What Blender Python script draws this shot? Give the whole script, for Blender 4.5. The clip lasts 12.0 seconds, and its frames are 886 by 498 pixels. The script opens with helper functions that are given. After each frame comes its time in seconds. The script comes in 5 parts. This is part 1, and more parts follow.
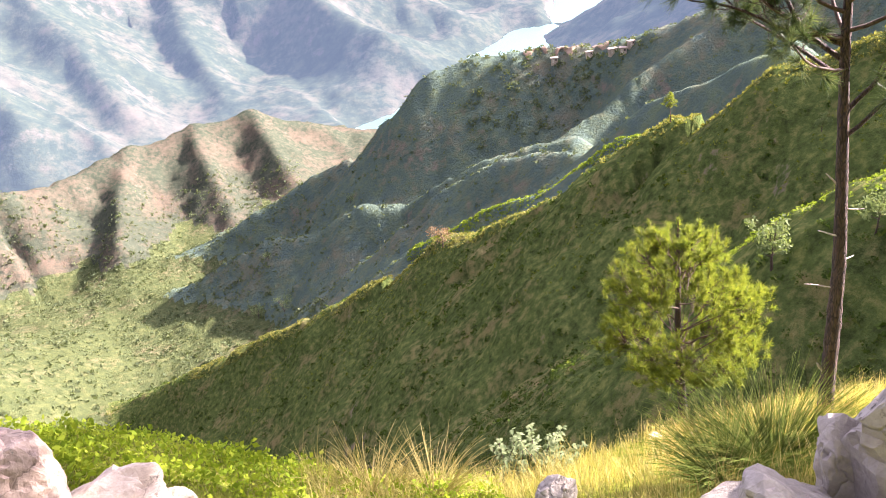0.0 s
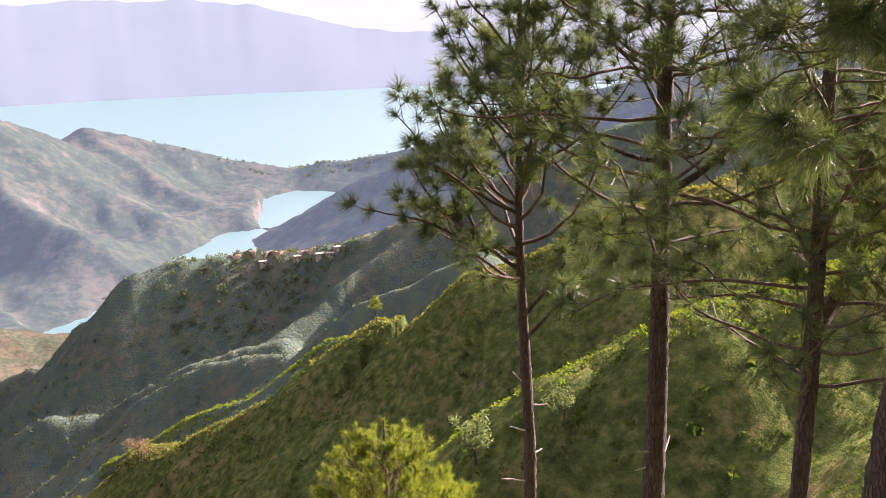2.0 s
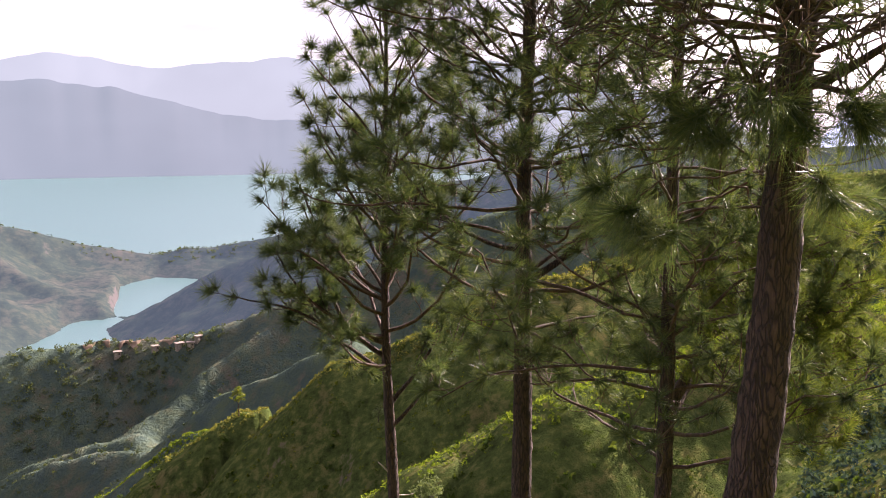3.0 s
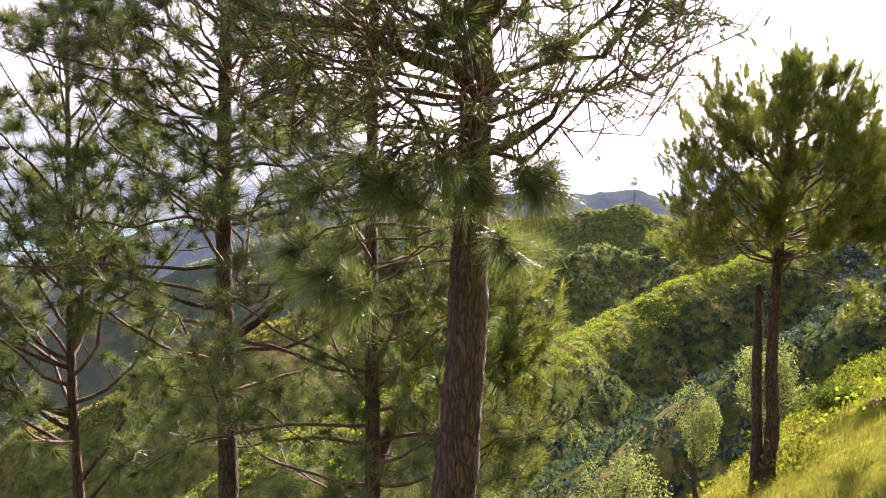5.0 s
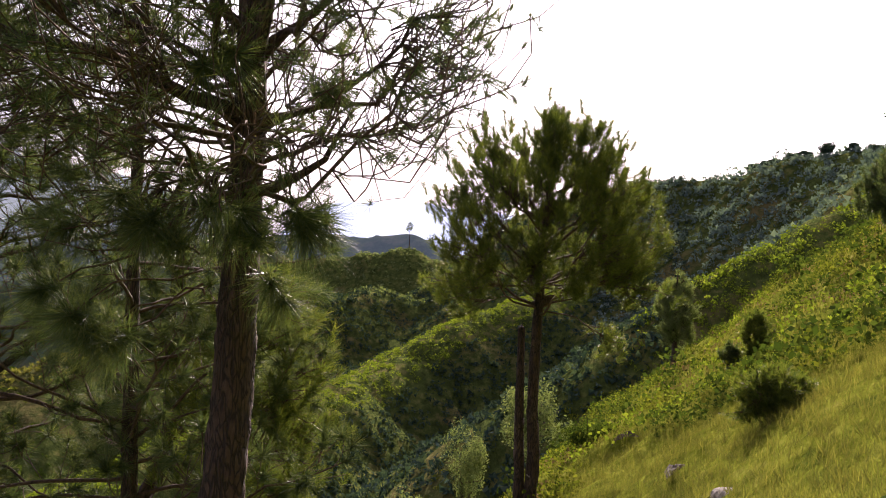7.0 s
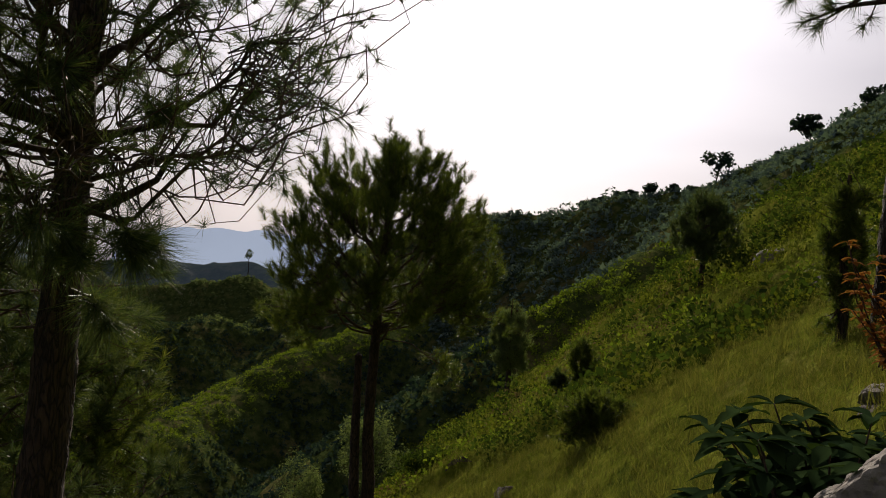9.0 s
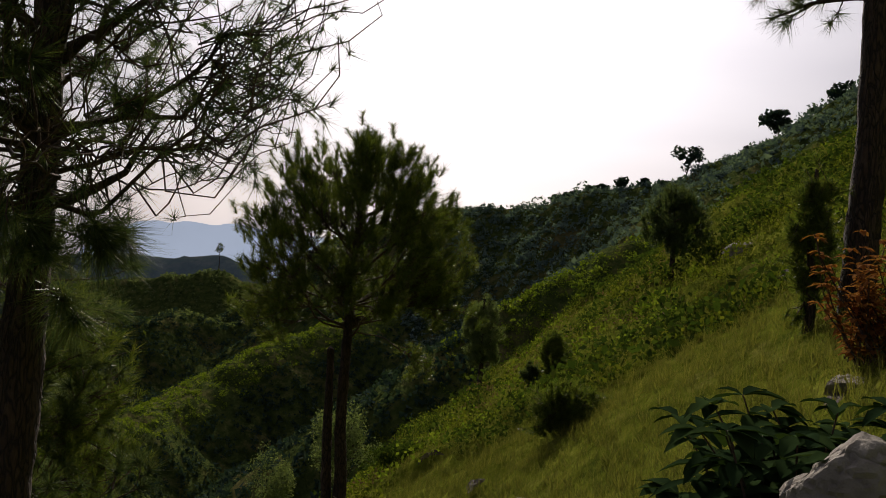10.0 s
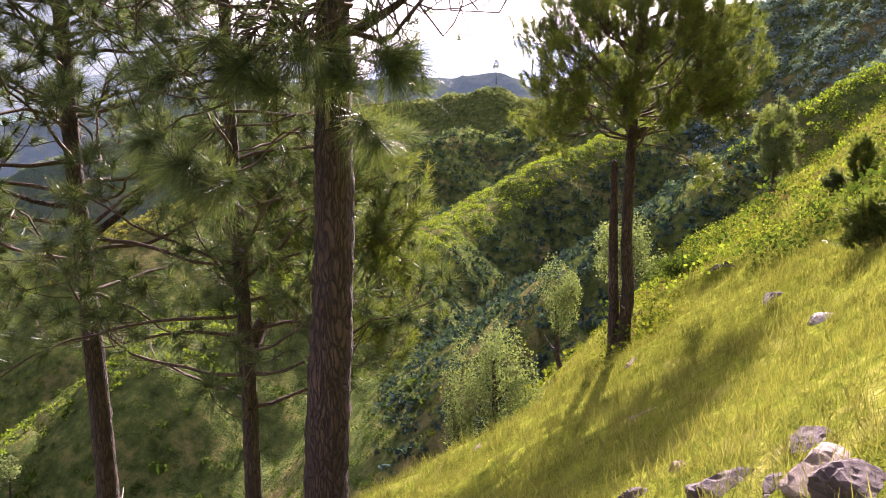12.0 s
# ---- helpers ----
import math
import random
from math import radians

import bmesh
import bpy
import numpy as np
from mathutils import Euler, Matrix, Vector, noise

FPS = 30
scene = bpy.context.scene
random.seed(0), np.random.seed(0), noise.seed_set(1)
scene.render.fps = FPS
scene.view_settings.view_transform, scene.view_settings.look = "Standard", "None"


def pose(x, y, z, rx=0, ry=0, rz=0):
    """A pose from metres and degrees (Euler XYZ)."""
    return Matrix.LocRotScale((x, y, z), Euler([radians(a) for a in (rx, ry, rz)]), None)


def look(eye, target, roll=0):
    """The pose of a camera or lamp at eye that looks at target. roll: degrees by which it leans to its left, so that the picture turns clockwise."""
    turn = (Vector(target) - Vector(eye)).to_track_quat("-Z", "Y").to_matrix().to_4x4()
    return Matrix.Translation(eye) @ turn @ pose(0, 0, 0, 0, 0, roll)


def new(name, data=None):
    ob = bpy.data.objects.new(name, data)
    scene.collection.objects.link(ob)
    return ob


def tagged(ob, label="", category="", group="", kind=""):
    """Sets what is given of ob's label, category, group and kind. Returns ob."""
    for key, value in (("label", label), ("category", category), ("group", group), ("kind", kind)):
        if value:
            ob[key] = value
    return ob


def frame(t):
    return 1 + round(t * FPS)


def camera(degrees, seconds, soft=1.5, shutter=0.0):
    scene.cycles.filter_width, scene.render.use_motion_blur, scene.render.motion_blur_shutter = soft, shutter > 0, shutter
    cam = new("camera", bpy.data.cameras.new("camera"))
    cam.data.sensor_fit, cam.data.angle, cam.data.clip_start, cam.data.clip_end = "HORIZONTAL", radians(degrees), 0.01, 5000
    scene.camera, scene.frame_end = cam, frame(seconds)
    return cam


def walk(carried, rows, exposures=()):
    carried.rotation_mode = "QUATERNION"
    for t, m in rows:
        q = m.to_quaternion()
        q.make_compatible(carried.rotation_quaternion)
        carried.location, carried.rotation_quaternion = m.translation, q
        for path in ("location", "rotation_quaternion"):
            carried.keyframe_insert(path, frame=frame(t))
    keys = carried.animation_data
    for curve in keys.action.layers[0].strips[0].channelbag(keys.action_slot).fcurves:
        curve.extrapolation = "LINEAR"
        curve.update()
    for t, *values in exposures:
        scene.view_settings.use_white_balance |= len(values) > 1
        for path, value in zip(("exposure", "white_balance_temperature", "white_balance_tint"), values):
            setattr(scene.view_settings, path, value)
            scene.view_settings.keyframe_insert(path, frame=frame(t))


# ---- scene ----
cam = camera(54.24, 12.0, 1.0)
PATH = [
    (0.0, 0.000, -0.000, -0.000, 63.75, 7.63, -3.75),
    (0.5, 0.037, -0.002, -0.002, 66.49, 6.30, -9.80),
    (1.0, 0.061, 0.010, -0.004, 69.26, 5.25, -13.97),
    (1.5, 0.086, 0.010, -0.001, 72.34, 3.68, -17.78),
    (2.0, 0.089, 0.004, 0.013, 75.56, 1.87, -21.87),
    (2.5, 0.094, -0.020, 0.011, 78.50, 0.73, -25.72),
    (3.0, 0.097, -0.038, 0.005, 81.25, -0.03, -30.39),
    (5.0, 0.226, -0.035, 0.120, 84.37, -0.76, -49.40),
    (5.5, 0.239, -0.034, 0.116, 85.25, -0.86, -53.68),
    (6.0, 0.239, -0.043, 0.122, 85.89, -0.87, -56.66),
    (6.5, 0.246, -0.046, 0.123, 86.90, -1.52, -60.75),
    (7.0, 0.246, -0.071, 0.125, 87.63, -2.73, -64.00),
    (9.0, 0.151, -0.166, 0.099, 90.19, -3.92, -74.44),
    (9.5, 0.152, -0.169, 0.096, 90.22, -3.97, -75.90),
    (10.0, 0.153, -0.165, 0.096, 89.90, -3.92, -76.27),
    (10.5, 0.161, -0.151, 0.096, 88.38, -3.44, -73.25),
    (11.0, 0.172, -0.123, 0.102, 85.71, -3.21, -67.02),
    (11.5, 0.193, -0.093, 0.104, 81.82, -2.28, -61.84),
    (12.0, 0.206, -0.059, 0.093, 76.98, 0.21, -58.43),
]
EXPOSURES = [(0.0, 2.95, 6100, 37), (1.0, 2.9, 6000, 42), (2.0, 2.3, 6500, 42), (3.0, 1.75, 6500, 38), (4.8, 2.4, 6500, 40), (5.5, 2.25, 6500, 40), (6.5, 1.6, 6500, 38), (7.2, 0.9, 6500, 32),
             (8.8, -0.72, 6500, 17), (10.4, -0.72, 6500, 17), (11.0, 0.45, 6500, 35), (11.5, 1.55, 6500, 40), (12.0, 2.2, 6250, 42)]
walk(cam, [(t, pose(*p)) for t, *p in PATH], EXPOSURES)

# ---- light ----
SUN_AZ, SUN_EL = 75.0, 28.5            # degrees to the right of +y, degrees up
sun_dir = Vector((math.sin(radians(SUN_AZ)) * math.cos(radians(SUN_EL)), math.cos(radians(SUN_AZ)) * math.cos(radians(SUN_EL)), math.sin(radians(SUN_EL))))
world = bpy.data.worlds.new("hazy_sky")
scene.world = world
world.use_nodes = True
wt = world.node_tree
wt.nodes.clear()
w_out = wt.nodes.new("ShaderNodeOutputWorld")
w_bg = wt.nodes.new("ShaderNodeBackground")
w_sky = wt.nodes.new("ShaderNodeTexSky")
w_sky.sky_type, w_sky.sun_disc = "NISHITA", False
w_sky.sun_elevation, w_sky.sun_rotation = radians(SUN_EL), radians(SUN_AZ)
w_sky.altitude, w_sky.air_density, w_sky.dust_density, w_sky.ozone_density = 600, 1.0, 4.0, 1.0
w_co = wt.nodes.new("ShaderNodeTexCoord")
w_map = wt.nodes.new("ShaderNodeMapping")
w_map.inputs["Scale"].default_value = (1.6, 1.6, 9.0)
w_noise = wt.nodes.new("ShaderNodeTexNoise")
w_noise.inputs["Scale"].default_value, w_noise.inputs["Detail"].default_value = 1.7, 5.0
w_ramp = wt.nodes.new("ShaderNodeValToRGB")
w_ramp.color_ramp.elements[0].position, w_ramp.color_ramp.elements[0].color = 0.38, (1.9, 1.95, 2.35, 1)
w_ramp.color_ramp.elements[1].position, w_ramp.color_ramp.elements[1].color = 0.62, (2.9, 2.9, 3.2, 1)
w_mix = wt.nodes.new("ShaderNodeMixRGB")
w_mix.inputs[0].default_value = 0.85
wt.links.new(w_co.outputs["Generated"], w_map.inputs[0])
wt.links.new(w_map.outputs[0], w_noise.inputs["Vector"])
wt.links.new(w_noise.outputs["Fac"], w_ramp.inputs[0])
wt.links.new(w_sky.outputs[0], w_mix.inputs[1])
wt.links.new(w_ramp.outputs[0], w_mix.inputs[2])
# the haze glows round the sun
w_dot = wt.nodes.new("ShaderNodeVectorMath")
w_dot.operation = "DOT_PRODUCT"
w_dot.inputs[1].default_value = sun_dir
w_pow = wt.nodes.new("ShaderNodeMath")
w_pow.operation, w_pow.use_clamp = "MAXIMUM", False
w_pow.inputs[1].default_value = 0.0
w_pow2 = wt.nodes.new("ShaderNodeMath")
w_pow2.operation = "POWER"
w_pow2.inputs[1].default_value = 9.0
w_add = wt.nodes.new("ShaderNodeMixRGB")
w_add.blend_type = "ADD"
w_add.inputs[2].default_value = (36, 35.4, 36.3, 1)
wt.links.new(w_co.outputs["Generated"], w_dot.inputs[0])
wt.links.new(w_dot.outputs["Value"], w_pow.inputs[0])
wt.links.new(w_pow.outputs[0], w_pow2.inputs[0])
wt.links.new(w_pow2.outputs[0], w_add.inputs[0])
w_sep = wt.nodes.new("ShaderNodeSeparateXYZ")
wt.links.new(w_co.outputs["Generated"], w_sep.inputs[0])
w_low = wt.nodes.new("ShaderNodeValToRGB")
w_low.color_ramp.elements[0].position, w_low.color_ramp.elements[0].color = 0.0, (2.1, 2.1, 2.0, 1)
w_low.color_ramp.elements[1].position, w_low.color_ramp.elements[1].color = 0.35, (1, 1, 1, 1)
wt.links.new(w_sep.outputs["Z"], w_low.inputs[0])
w_mul = wt.nodes.new("ShaderNodeMixRGB")
w_mul.blend_type = "MULTIPLY"
w_mul.inputs[0].default_value = 1.0
wt.links.new(w_mix.outputs[0], w_mul.inputs[1])
wt.links.new(w_low.outputs[0], w_mul.inputs[2])
wt.links.new(w_mul.outputs[0], w_add.inputs[1])
wt.links.new(w_add.outputs[0], w_bg.inputs[0])
w_bg.inputs[1].default_value = 0.07
wt.links.new(w_bg.outputs[0], w_out.inputs[0])
sun_data = bpy.data.lights.new("sun", "SUN")
sun_data.energy, sun_data.angle, sun_data.color = 5.0, radians(0.6), (1.0, 0.92, 0.76)
sun = new("sun", sun_data)
sun.matrix_world = look((0, 0, 300), Vector((0, 0, 300)) - sun_dir)

# ---- materials ----


def node(nt, kind, **values):
    n = nt.nodes.new(kind)
    for key, v in values.items():
        n.inputs[key.replace("_", " ")].default_value = v
    return n


def ramp(nt, source, stops):
    r = nt.nodes.new("ShaderNodeValToRGB")
    els = r.color_ramp.elements
    while len(els) < len(stops):
        els.new(0.5)
    for e, (p, c) in zip(els, stops):
        e.position, e.color = p, (*c, 1)
    nt.links.new(source, r.inputs[0])
    return r.outputs[0]


def mixed(nt, fac, a, b, blend="MIX"):
    m = nt.nodes.new("ShaderNodeMixRGB")
    m.blend_type = blend
    for k, v in ((0, fac), (1, a), (2, b)):
        if hasattr(v, "links"):
            nt.links.new(v, m.inputs[k])
        elif isinstance(v, (int, float)):
            m.inputs[k].default_value = v
        else:
            m.inputs[k].default_value = (*v, 1)
    return m.outputs[0]


def noise_out(nt, scale, detail=4.0, stretch=(1, 1, 1), rough=0.6, spot="Object"):
    co = nt.nodes.new("ShaderNodeTexCoord")
    mp = nt.nodes.new("ShaderNodeMapping")
    mp.inputs["Scale"].default_value = stretch
    nt.links.new(co.outputs[spot], mp.inputs[0])
    n = node(nt, "ShaderNodeTexNoise", Scale=scale, Detail=detail, Roughness=rough)
    nt.links.new(mp.outputs[0], n.inputs["Vector"])
    return n.outputs["Fac"]


def begin(name):
    m = bpy.data.materials.new(name)
    m.use_nodes = True
    nt = m.node_tree
    return m, nt, nt.nodes["Principled BSDF"]


def bumped(nt, b, height, strength, distance):
    bp = node(nt, "ShaderNodeBump", Strength=strength, Distance=distance)
    nt.links.new(height, bp.inputs["Height"])
    nt.links.new(bp.outputs[0], b.inputs["Normal"])


def ground_material(name, greens, dry, rock, scale, dry_at=0.55, rock_at=0.70, bump=0.6, slope_rock=0.62):
    """Grass and scrub in patches, dry grass, and bare rock where it is steep."""
    m, nt, b = begin(name)
    big = noise_out(nt, 0.35 / scale, 6)
    fine = noise_out(nt, 2.6 / scale, 8, rough=0.7)
    tiny = noise_out(nt, 14 / scale, 4, rough=0.7)
    col = ramp(nt, fine, [(0.30, greens[0]), (0.5, greens[1]), (0.70, greens[2])])
    both = mixed(nt, 0.45, big, fine)
    mask = ramp(nt, both, [(dry_at - 0.07, (0, 0, 0)), (dry_at + 0.08, (1, 1, 1))])
    col = mixed(nt, mask, col, mixed(nt, tiny, dry, [c * 0.6 for c in dry]))
    geo = nt.nodes.new("ShaderNodeNewGeometry")
    sep = nt.nodes.new("ShaderNodeSeparateXYZ")
    nt.links.new(geo.outputs["Normal"], sep.inputs[0])
    steep = nt.nodes.new("ShaderNodeMath")
    steep.operation = "MULTIPLY_ADD"
    steep.inputs[1].default_value, steep.inputs[2].default_value = -1.0, 1.0
    nt.links.new(sep.outputs["Z"], steep.inputs[0])
    add = nt.nodes.new("ShaderNodeMath")
    add.operation = "MULTIPLY_ADD"
    add.inputs[1].default_value, add.inputs[2].default_value = 0.75, 0.0
    nt.links.new(fine, add.inputs[0])
    total = nt.nodes.new("ShaderNodeMath")
    nt.links.new(steep.outputs[0], total.inputs[0])
    nt.links.new(add.outputs[0], total.inputs[1])
    rmask = ramp(nt, total.outputs[0], [(slope_rock, (0, 0, 0)), (slope_rock + 0.12, (1, 1, 1))])
    col = mixed(nt, rmask, col, mixed(nt, tiny, rock, [c * 0.55 for c in rock]))
    nt.links.new(col, b.inputs["Base Color"])
    b.inputs["Roughness"].default_value = 0.9
    b.inputs["Specular IOR Level"].default_value = 0.0
    bumped(nt, b, mixed(nt, 0.5, fine, tiny), bump, 0.5 * scale)
    return m


GRASS_GROUND = ground_material("hill_grass", [(0.05, 0.075, 0.012), (0.14, 0.165, 0.018), (0.235, 0.25, 0.04)], (0.25, 0.215, 0.08), (0.24, 0.20, 0.15), 1.0, 0.62, slope_rock=0.80)
SCRUB = ground_material("scrub_slope", [(0.026, 0.036, 0.012), (0.066, 0.092, 0.025), (0.155, 0.165, 0.048)], (0.20, 0.16, 0.07), (0.20, 0.16, 0.13), 5.0, 0.58, slope_rock=0.80)
VALLEY = ground_material("valley_slope", [(0.036, 0.05, 0.022), (0.062, 0.077, 0.03), (0.11, 0.118, 0.046)], (0.18, 0.15, 0.09), (0.25, 0.20, 0.15), 9.0, 0.60, slope_rock=0.74)
# mid-distance haze is mixed into these paler, bluer ground colours
MID = ground_material("haze_tinted_spur_slope", [(0.062, 0.094, 0.086), (0.082, 0.116, 0.083), (0.11, 0.14, 0.07)], (0.165, 0.15, 0.105), (0.19, 0.165, 0.13), 18.0, 0.585, bump=0.6, slope_rock=0.72)
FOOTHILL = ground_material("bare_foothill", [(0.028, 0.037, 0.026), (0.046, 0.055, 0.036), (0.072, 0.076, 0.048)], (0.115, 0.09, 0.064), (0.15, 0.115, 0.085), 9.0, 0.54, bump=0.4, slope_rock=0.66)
FAR = ground_material("haze_glow_far_slope", [(0.016, 0.024, 0.018), (0.028, 0.038, 0.025), (0.05, 0.056, 0.032)], (0.085, 0.075, 0.055), (0.10, 0.083, 0.07), 36.0, 0.56, bump=0.18, slope_rock=0.66)
# backdrop across the bay: distance haze is painted in as faint blue emission
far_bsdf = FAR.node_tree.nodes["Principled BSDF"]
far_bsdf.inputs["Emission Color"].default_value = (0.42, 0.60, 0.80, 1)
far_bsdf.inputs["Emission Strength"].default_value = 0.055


def leaf_material(name, stops, gloss=0.45, glow_through=0.35, patch=1.3):
    """Foliage: each leaf or tuft its own shade; light comes through it."""
    m, nt, b = begin(name)
    out = nt.nodes["Material Output"]
    geo = nt.nodes.new("ShaderNodeNewGeometry")
    big = noise_out(nt, patch, 3)
    fac = nt.nodes.new("ShaderNodeMath")
    fac.operation = "MULTIPLY_ADD"
    fac.inputs[1].default_value, fac.inputs[2].default_value = 0.55, -0.02
    nt.links.new(geo.outputs["Random Per Island"], fac.inputs[0])
    tot = nt.nodes.new("ShaderNodeMath")
    tot.operation = "MULTIPLY_ADD"
    tot.inputs[1].default_value = 0.5
    nt.links.new(big, tot.inputs[0])
    nt.links.new(fac.outputs[0], tot.inputs[2])
    col = ramp(nt, tot.outputs[0], stops)
    nt.links.new(col, b.inputs["Base Color"])
    b.inputs["Roughness"].default_value = gloss
    b.inputs["Specular IOR Level"].default_value = 0.12 if gloss < 0.5 else 0.0
    tr = nt.nodes.new("ShaderNodeBsdfTranslucent")
    warm = mixed(nt, 1.0, col, (1.25, 1.3, 0.55), "MULTIPLY")
    nt.links.new(warm, tr.inputs[0])
    ms = nt.nodes.new("ShaderNodeMixShader")
    ms.inputs[0].default_value = glow_through
    nt.links.new(b.outputs[0], ms.inputs[1])
    nt.links.new(tr.outputs[0], ms.inputs[2])
    nt.links.new(ms.outputs[0], out.inputs[0])
    return m


NEEDLE = leaf_material("pine_needles", [(0.1, (0.036, 0.064, 0.036)), (0.5, (0.080, 0.116, 0.052)), (0.9, (0.185, 0.196, 0.080))], 0.4, 0.36)
NEEDLE_YOUNG = leaf_material("young_pine_needles", [(0.1, (0.040, 0.070, 0.014)), (0.5, (0.160, 0.200, 0.028)), (0.9, (0.270, 0.280, 0.042))], 0.45, 0.42)
# lit copy of pine_needles: the sun's yellow is in the colour
NEEDLE_MIXED = leaf_material("sun_tinted_pine_needles", [(0.1, (0.040, 0.074, 0.022)), (0.5, (0.115, 0.152, 0.034)), (0.9, (0.240, 0.250, 0.060))], 0.42, 0.38)
SHRUB_LEAF = leaf_material("shrub_leaves", [(0.1, (0.024, 0.043, 0.011)), (0.5, (0.048, 0.078, 0.016)), (0.9, (0.104, 0.125, 0.032))], 0.6)
# shade and bluish haze are put into this dark leaf colour
RAVINE_LEAF = leaf_material("painted_shade_leaves", [(0.1, (0.017, 0.035, 0.032)), (0.5, (0.038, 0.065, 0.056)), (0.9, (0.080, 0.113, 0.081))], 0.7, 0.2)
# leaf colour made pale and blue to paint the ridge's haze
WOOD_LEAF = leaf_material("haze_tinted_wood_leaves", [(0.1, (0.069, 0.109, 0.116)), (0.5, (0.126, 0.182, 0.183)), (0.9, (0.229, 0.296, 0.258))], 0.7, 0.2)
LIME_LEAF = leaf_material("lime_green_leaves", [(0.1, (0.088, 0.140, 0.012)), (0.5, (0.177, 0.243, 0.017)), (0.9, (0.276, 0.318, 0.029))], 0.6, 0.4)
# haze over valley and spurs is put into this paler leaf colour
HAZY_LEAF = leaf_material("haze_tinted_bush_leaves", [(0.1, (0.060, 0.080, 0.048)), (0.5, (0.088, 0.112, 0.058)), (0.9, (0.128, 0.144, 0.068))], 0.7)
# sunlight on spurs and slopes is put into this brighter leaf colour
SPUR_LEAF = leaf_material("painted_sun_leaves", [(0.1, (0.065, 0.105, 0.016)), (0.5, (0.140, 0.195, 0.024)), (0.9, (0.230, 0.272, 0.040))], 0.6, 0.38)
GREEN_BLADE = leaf_material("lush_grass_blades", [(0.1, (0.055, 0.095, 0.020)), (0.5, (0.120, 0.165, 0.034)), (0.9, (0.215, 0.240, 0.065))], 0.6, 0.38)
HILL_LEAF = leaf_material("hillside_bush_leaves", [(0.1, (0.036, 0.056, 0.010)), (0.5, (0.098, 0.122, 0.017)), (0.9, (0.205, 0.210, 0.032))], 0.6)
SILVER_NEEDLE = leaf_material("grey_green_needles", [(0.1, (0.090, 0.128, 0.068)), (0.5, (0.165, 0.210, 0.105)), (0.9, (0.270, 0.300, 0.150))], 0.5, 0.35)
PALE_LEAF = leaf_material("pale_tree_leaves", [(0.1, (0.08, 0.11, 0.05)), (0.5, (0.14, 0.18, 0.085)), (0.9, (0.22, 0.25, 0.13))], 0.6)
DARK_LEAF = leaf_material("broad_dark_leaves", [(0.1, (0.016, 0.032, 0.014)), (0.5, (0.028, 0.052, 0.020)), (0.9, (0.048, 0.080, 0.024))], 0.6, 0.2)
GRASS_BLADE = leaf_material("grass_blades", [(0.1, (0.078, 0.092, 0.034)), (0.5, (0.165, 0.165, 0.045)), (0.9, (0.262, 0.245, 0.076))], 0.7, 0.36, 0.5)
DRY_BLADE = leaf_material("dry_grass_blades", [(0.1, (0.22, 0.19, 0.06)), (0.5, (0.33, 0.28, 0.10)), (0.9, (0.45, 0.38, 0.17))], 0.7, 0.35)
TAN_LEAF = leaf_material("dry_tan_leaves", [(0.1, (0.13, 0.085, 0.05)), (0.5, (0.20, 0.14, 0.085)), (0.9, (0.27, 0.20, 0.12))], 0.7, 0.2)
BROWN_LEAF = leaf_material("withered_leaves", [(0.1, (0.180, 0.070, 0.026)), (0.5, (0.330, 0.140, 0.052)), (0.9, (0.450, 0.238, 0.091))], 0.7, 0.3)


def bark_material():
    """Pine bark: long plates parted by dark furrows."""
    m, nt, b = begin("pine_bark")
    co = nt.nodes.new("ShaderNodeTexCoord")
    mp = nt.nodes.new("ShaderNodeMapping")
    mp.inputs["Scale"].default_value = (1, 1, 0.19)
    nt.links.new(co.outputs["Object"], mp.inputs[0])
    warp = node(nt, "ShaderNodeTexNoise", Scale=7.0, Detail=3.0)
    nt.links.new(mp.outputs[0], warp.inputs["Vector"])
    shift = nt.nodes.new("ShaderNodeVectorMath")
    shift.operation = "MULTIPLY_ADD"
    shift.inputs[1].default_value = (0.24, 0.24, 0.24)
    nt.links.new(warp.outputs["Color"], shift.inputs[0])
    nt.links.new(mp.outputs[0], shift.inputs[2])
    cells = node(nt, "ShaderNodeTexVoronoi", Scale=26.0)
    cells.feature = "DISTANCE_TO_EDGE"
    nt.links.new(shift.outputs[0], cells.inputs["Vector"])
    plate = ramp(nt, cells.outputs["Distance"], [(0.02, (0, 0, 0)), (0.16, (1, 1, 1))])
    grain = noise_out(nt, 60, 5, (1, 1, 0.25), 0.7)
    broad = noise_out(nt, 5, 3, (1, 1, 0.5))
    top = ramp(nt, mixed(nt, 0.5, grain, broad), [(0.34, (0.042, 0.024, 0.018)), (0.5, (0.074, 0.044, 0.031)), (0.68, (0.128, 0.086, 0.063))])
    nt.links.new(mixed(nt, plate, (0.026, 0.017, 0.013), top), b.inputs["Base Color"])
    b.inputs["Roughness"].default_value = 0.9
    bumped(nt, b, mixed(nt, 0.22, plate, grain), 1.0, 0.03)
    return m


def twig_material():
    m, nt, b = begin("pine_twigs")
    g = noise_out(nt, 30, 4, (1, 1, 1))
    nt.links.new(ramp(nt, g, [(0.35, (0.035, 0.021, 0.014)), (0.65, (0.11, 0.066, 0.042))]), b.inputs["Base Color"])
    b.inputs["Roughness"].default_value = 0.85
    return m


def dead_wood_material():
    m, nt, b = begin("bleached_dead_wood")
    g = noise_out(nt, 25, 4, (1, 1, 0.3))
    nt.links.new(ramp(nt, g, [(0.35, (0.25, 0.20, 0.16)), (0.65, (0.55, 0.49, 0.43))]), b.inputs["Base Color"])
    b.inputs["Roughness"].default_value = 0.8
    return m


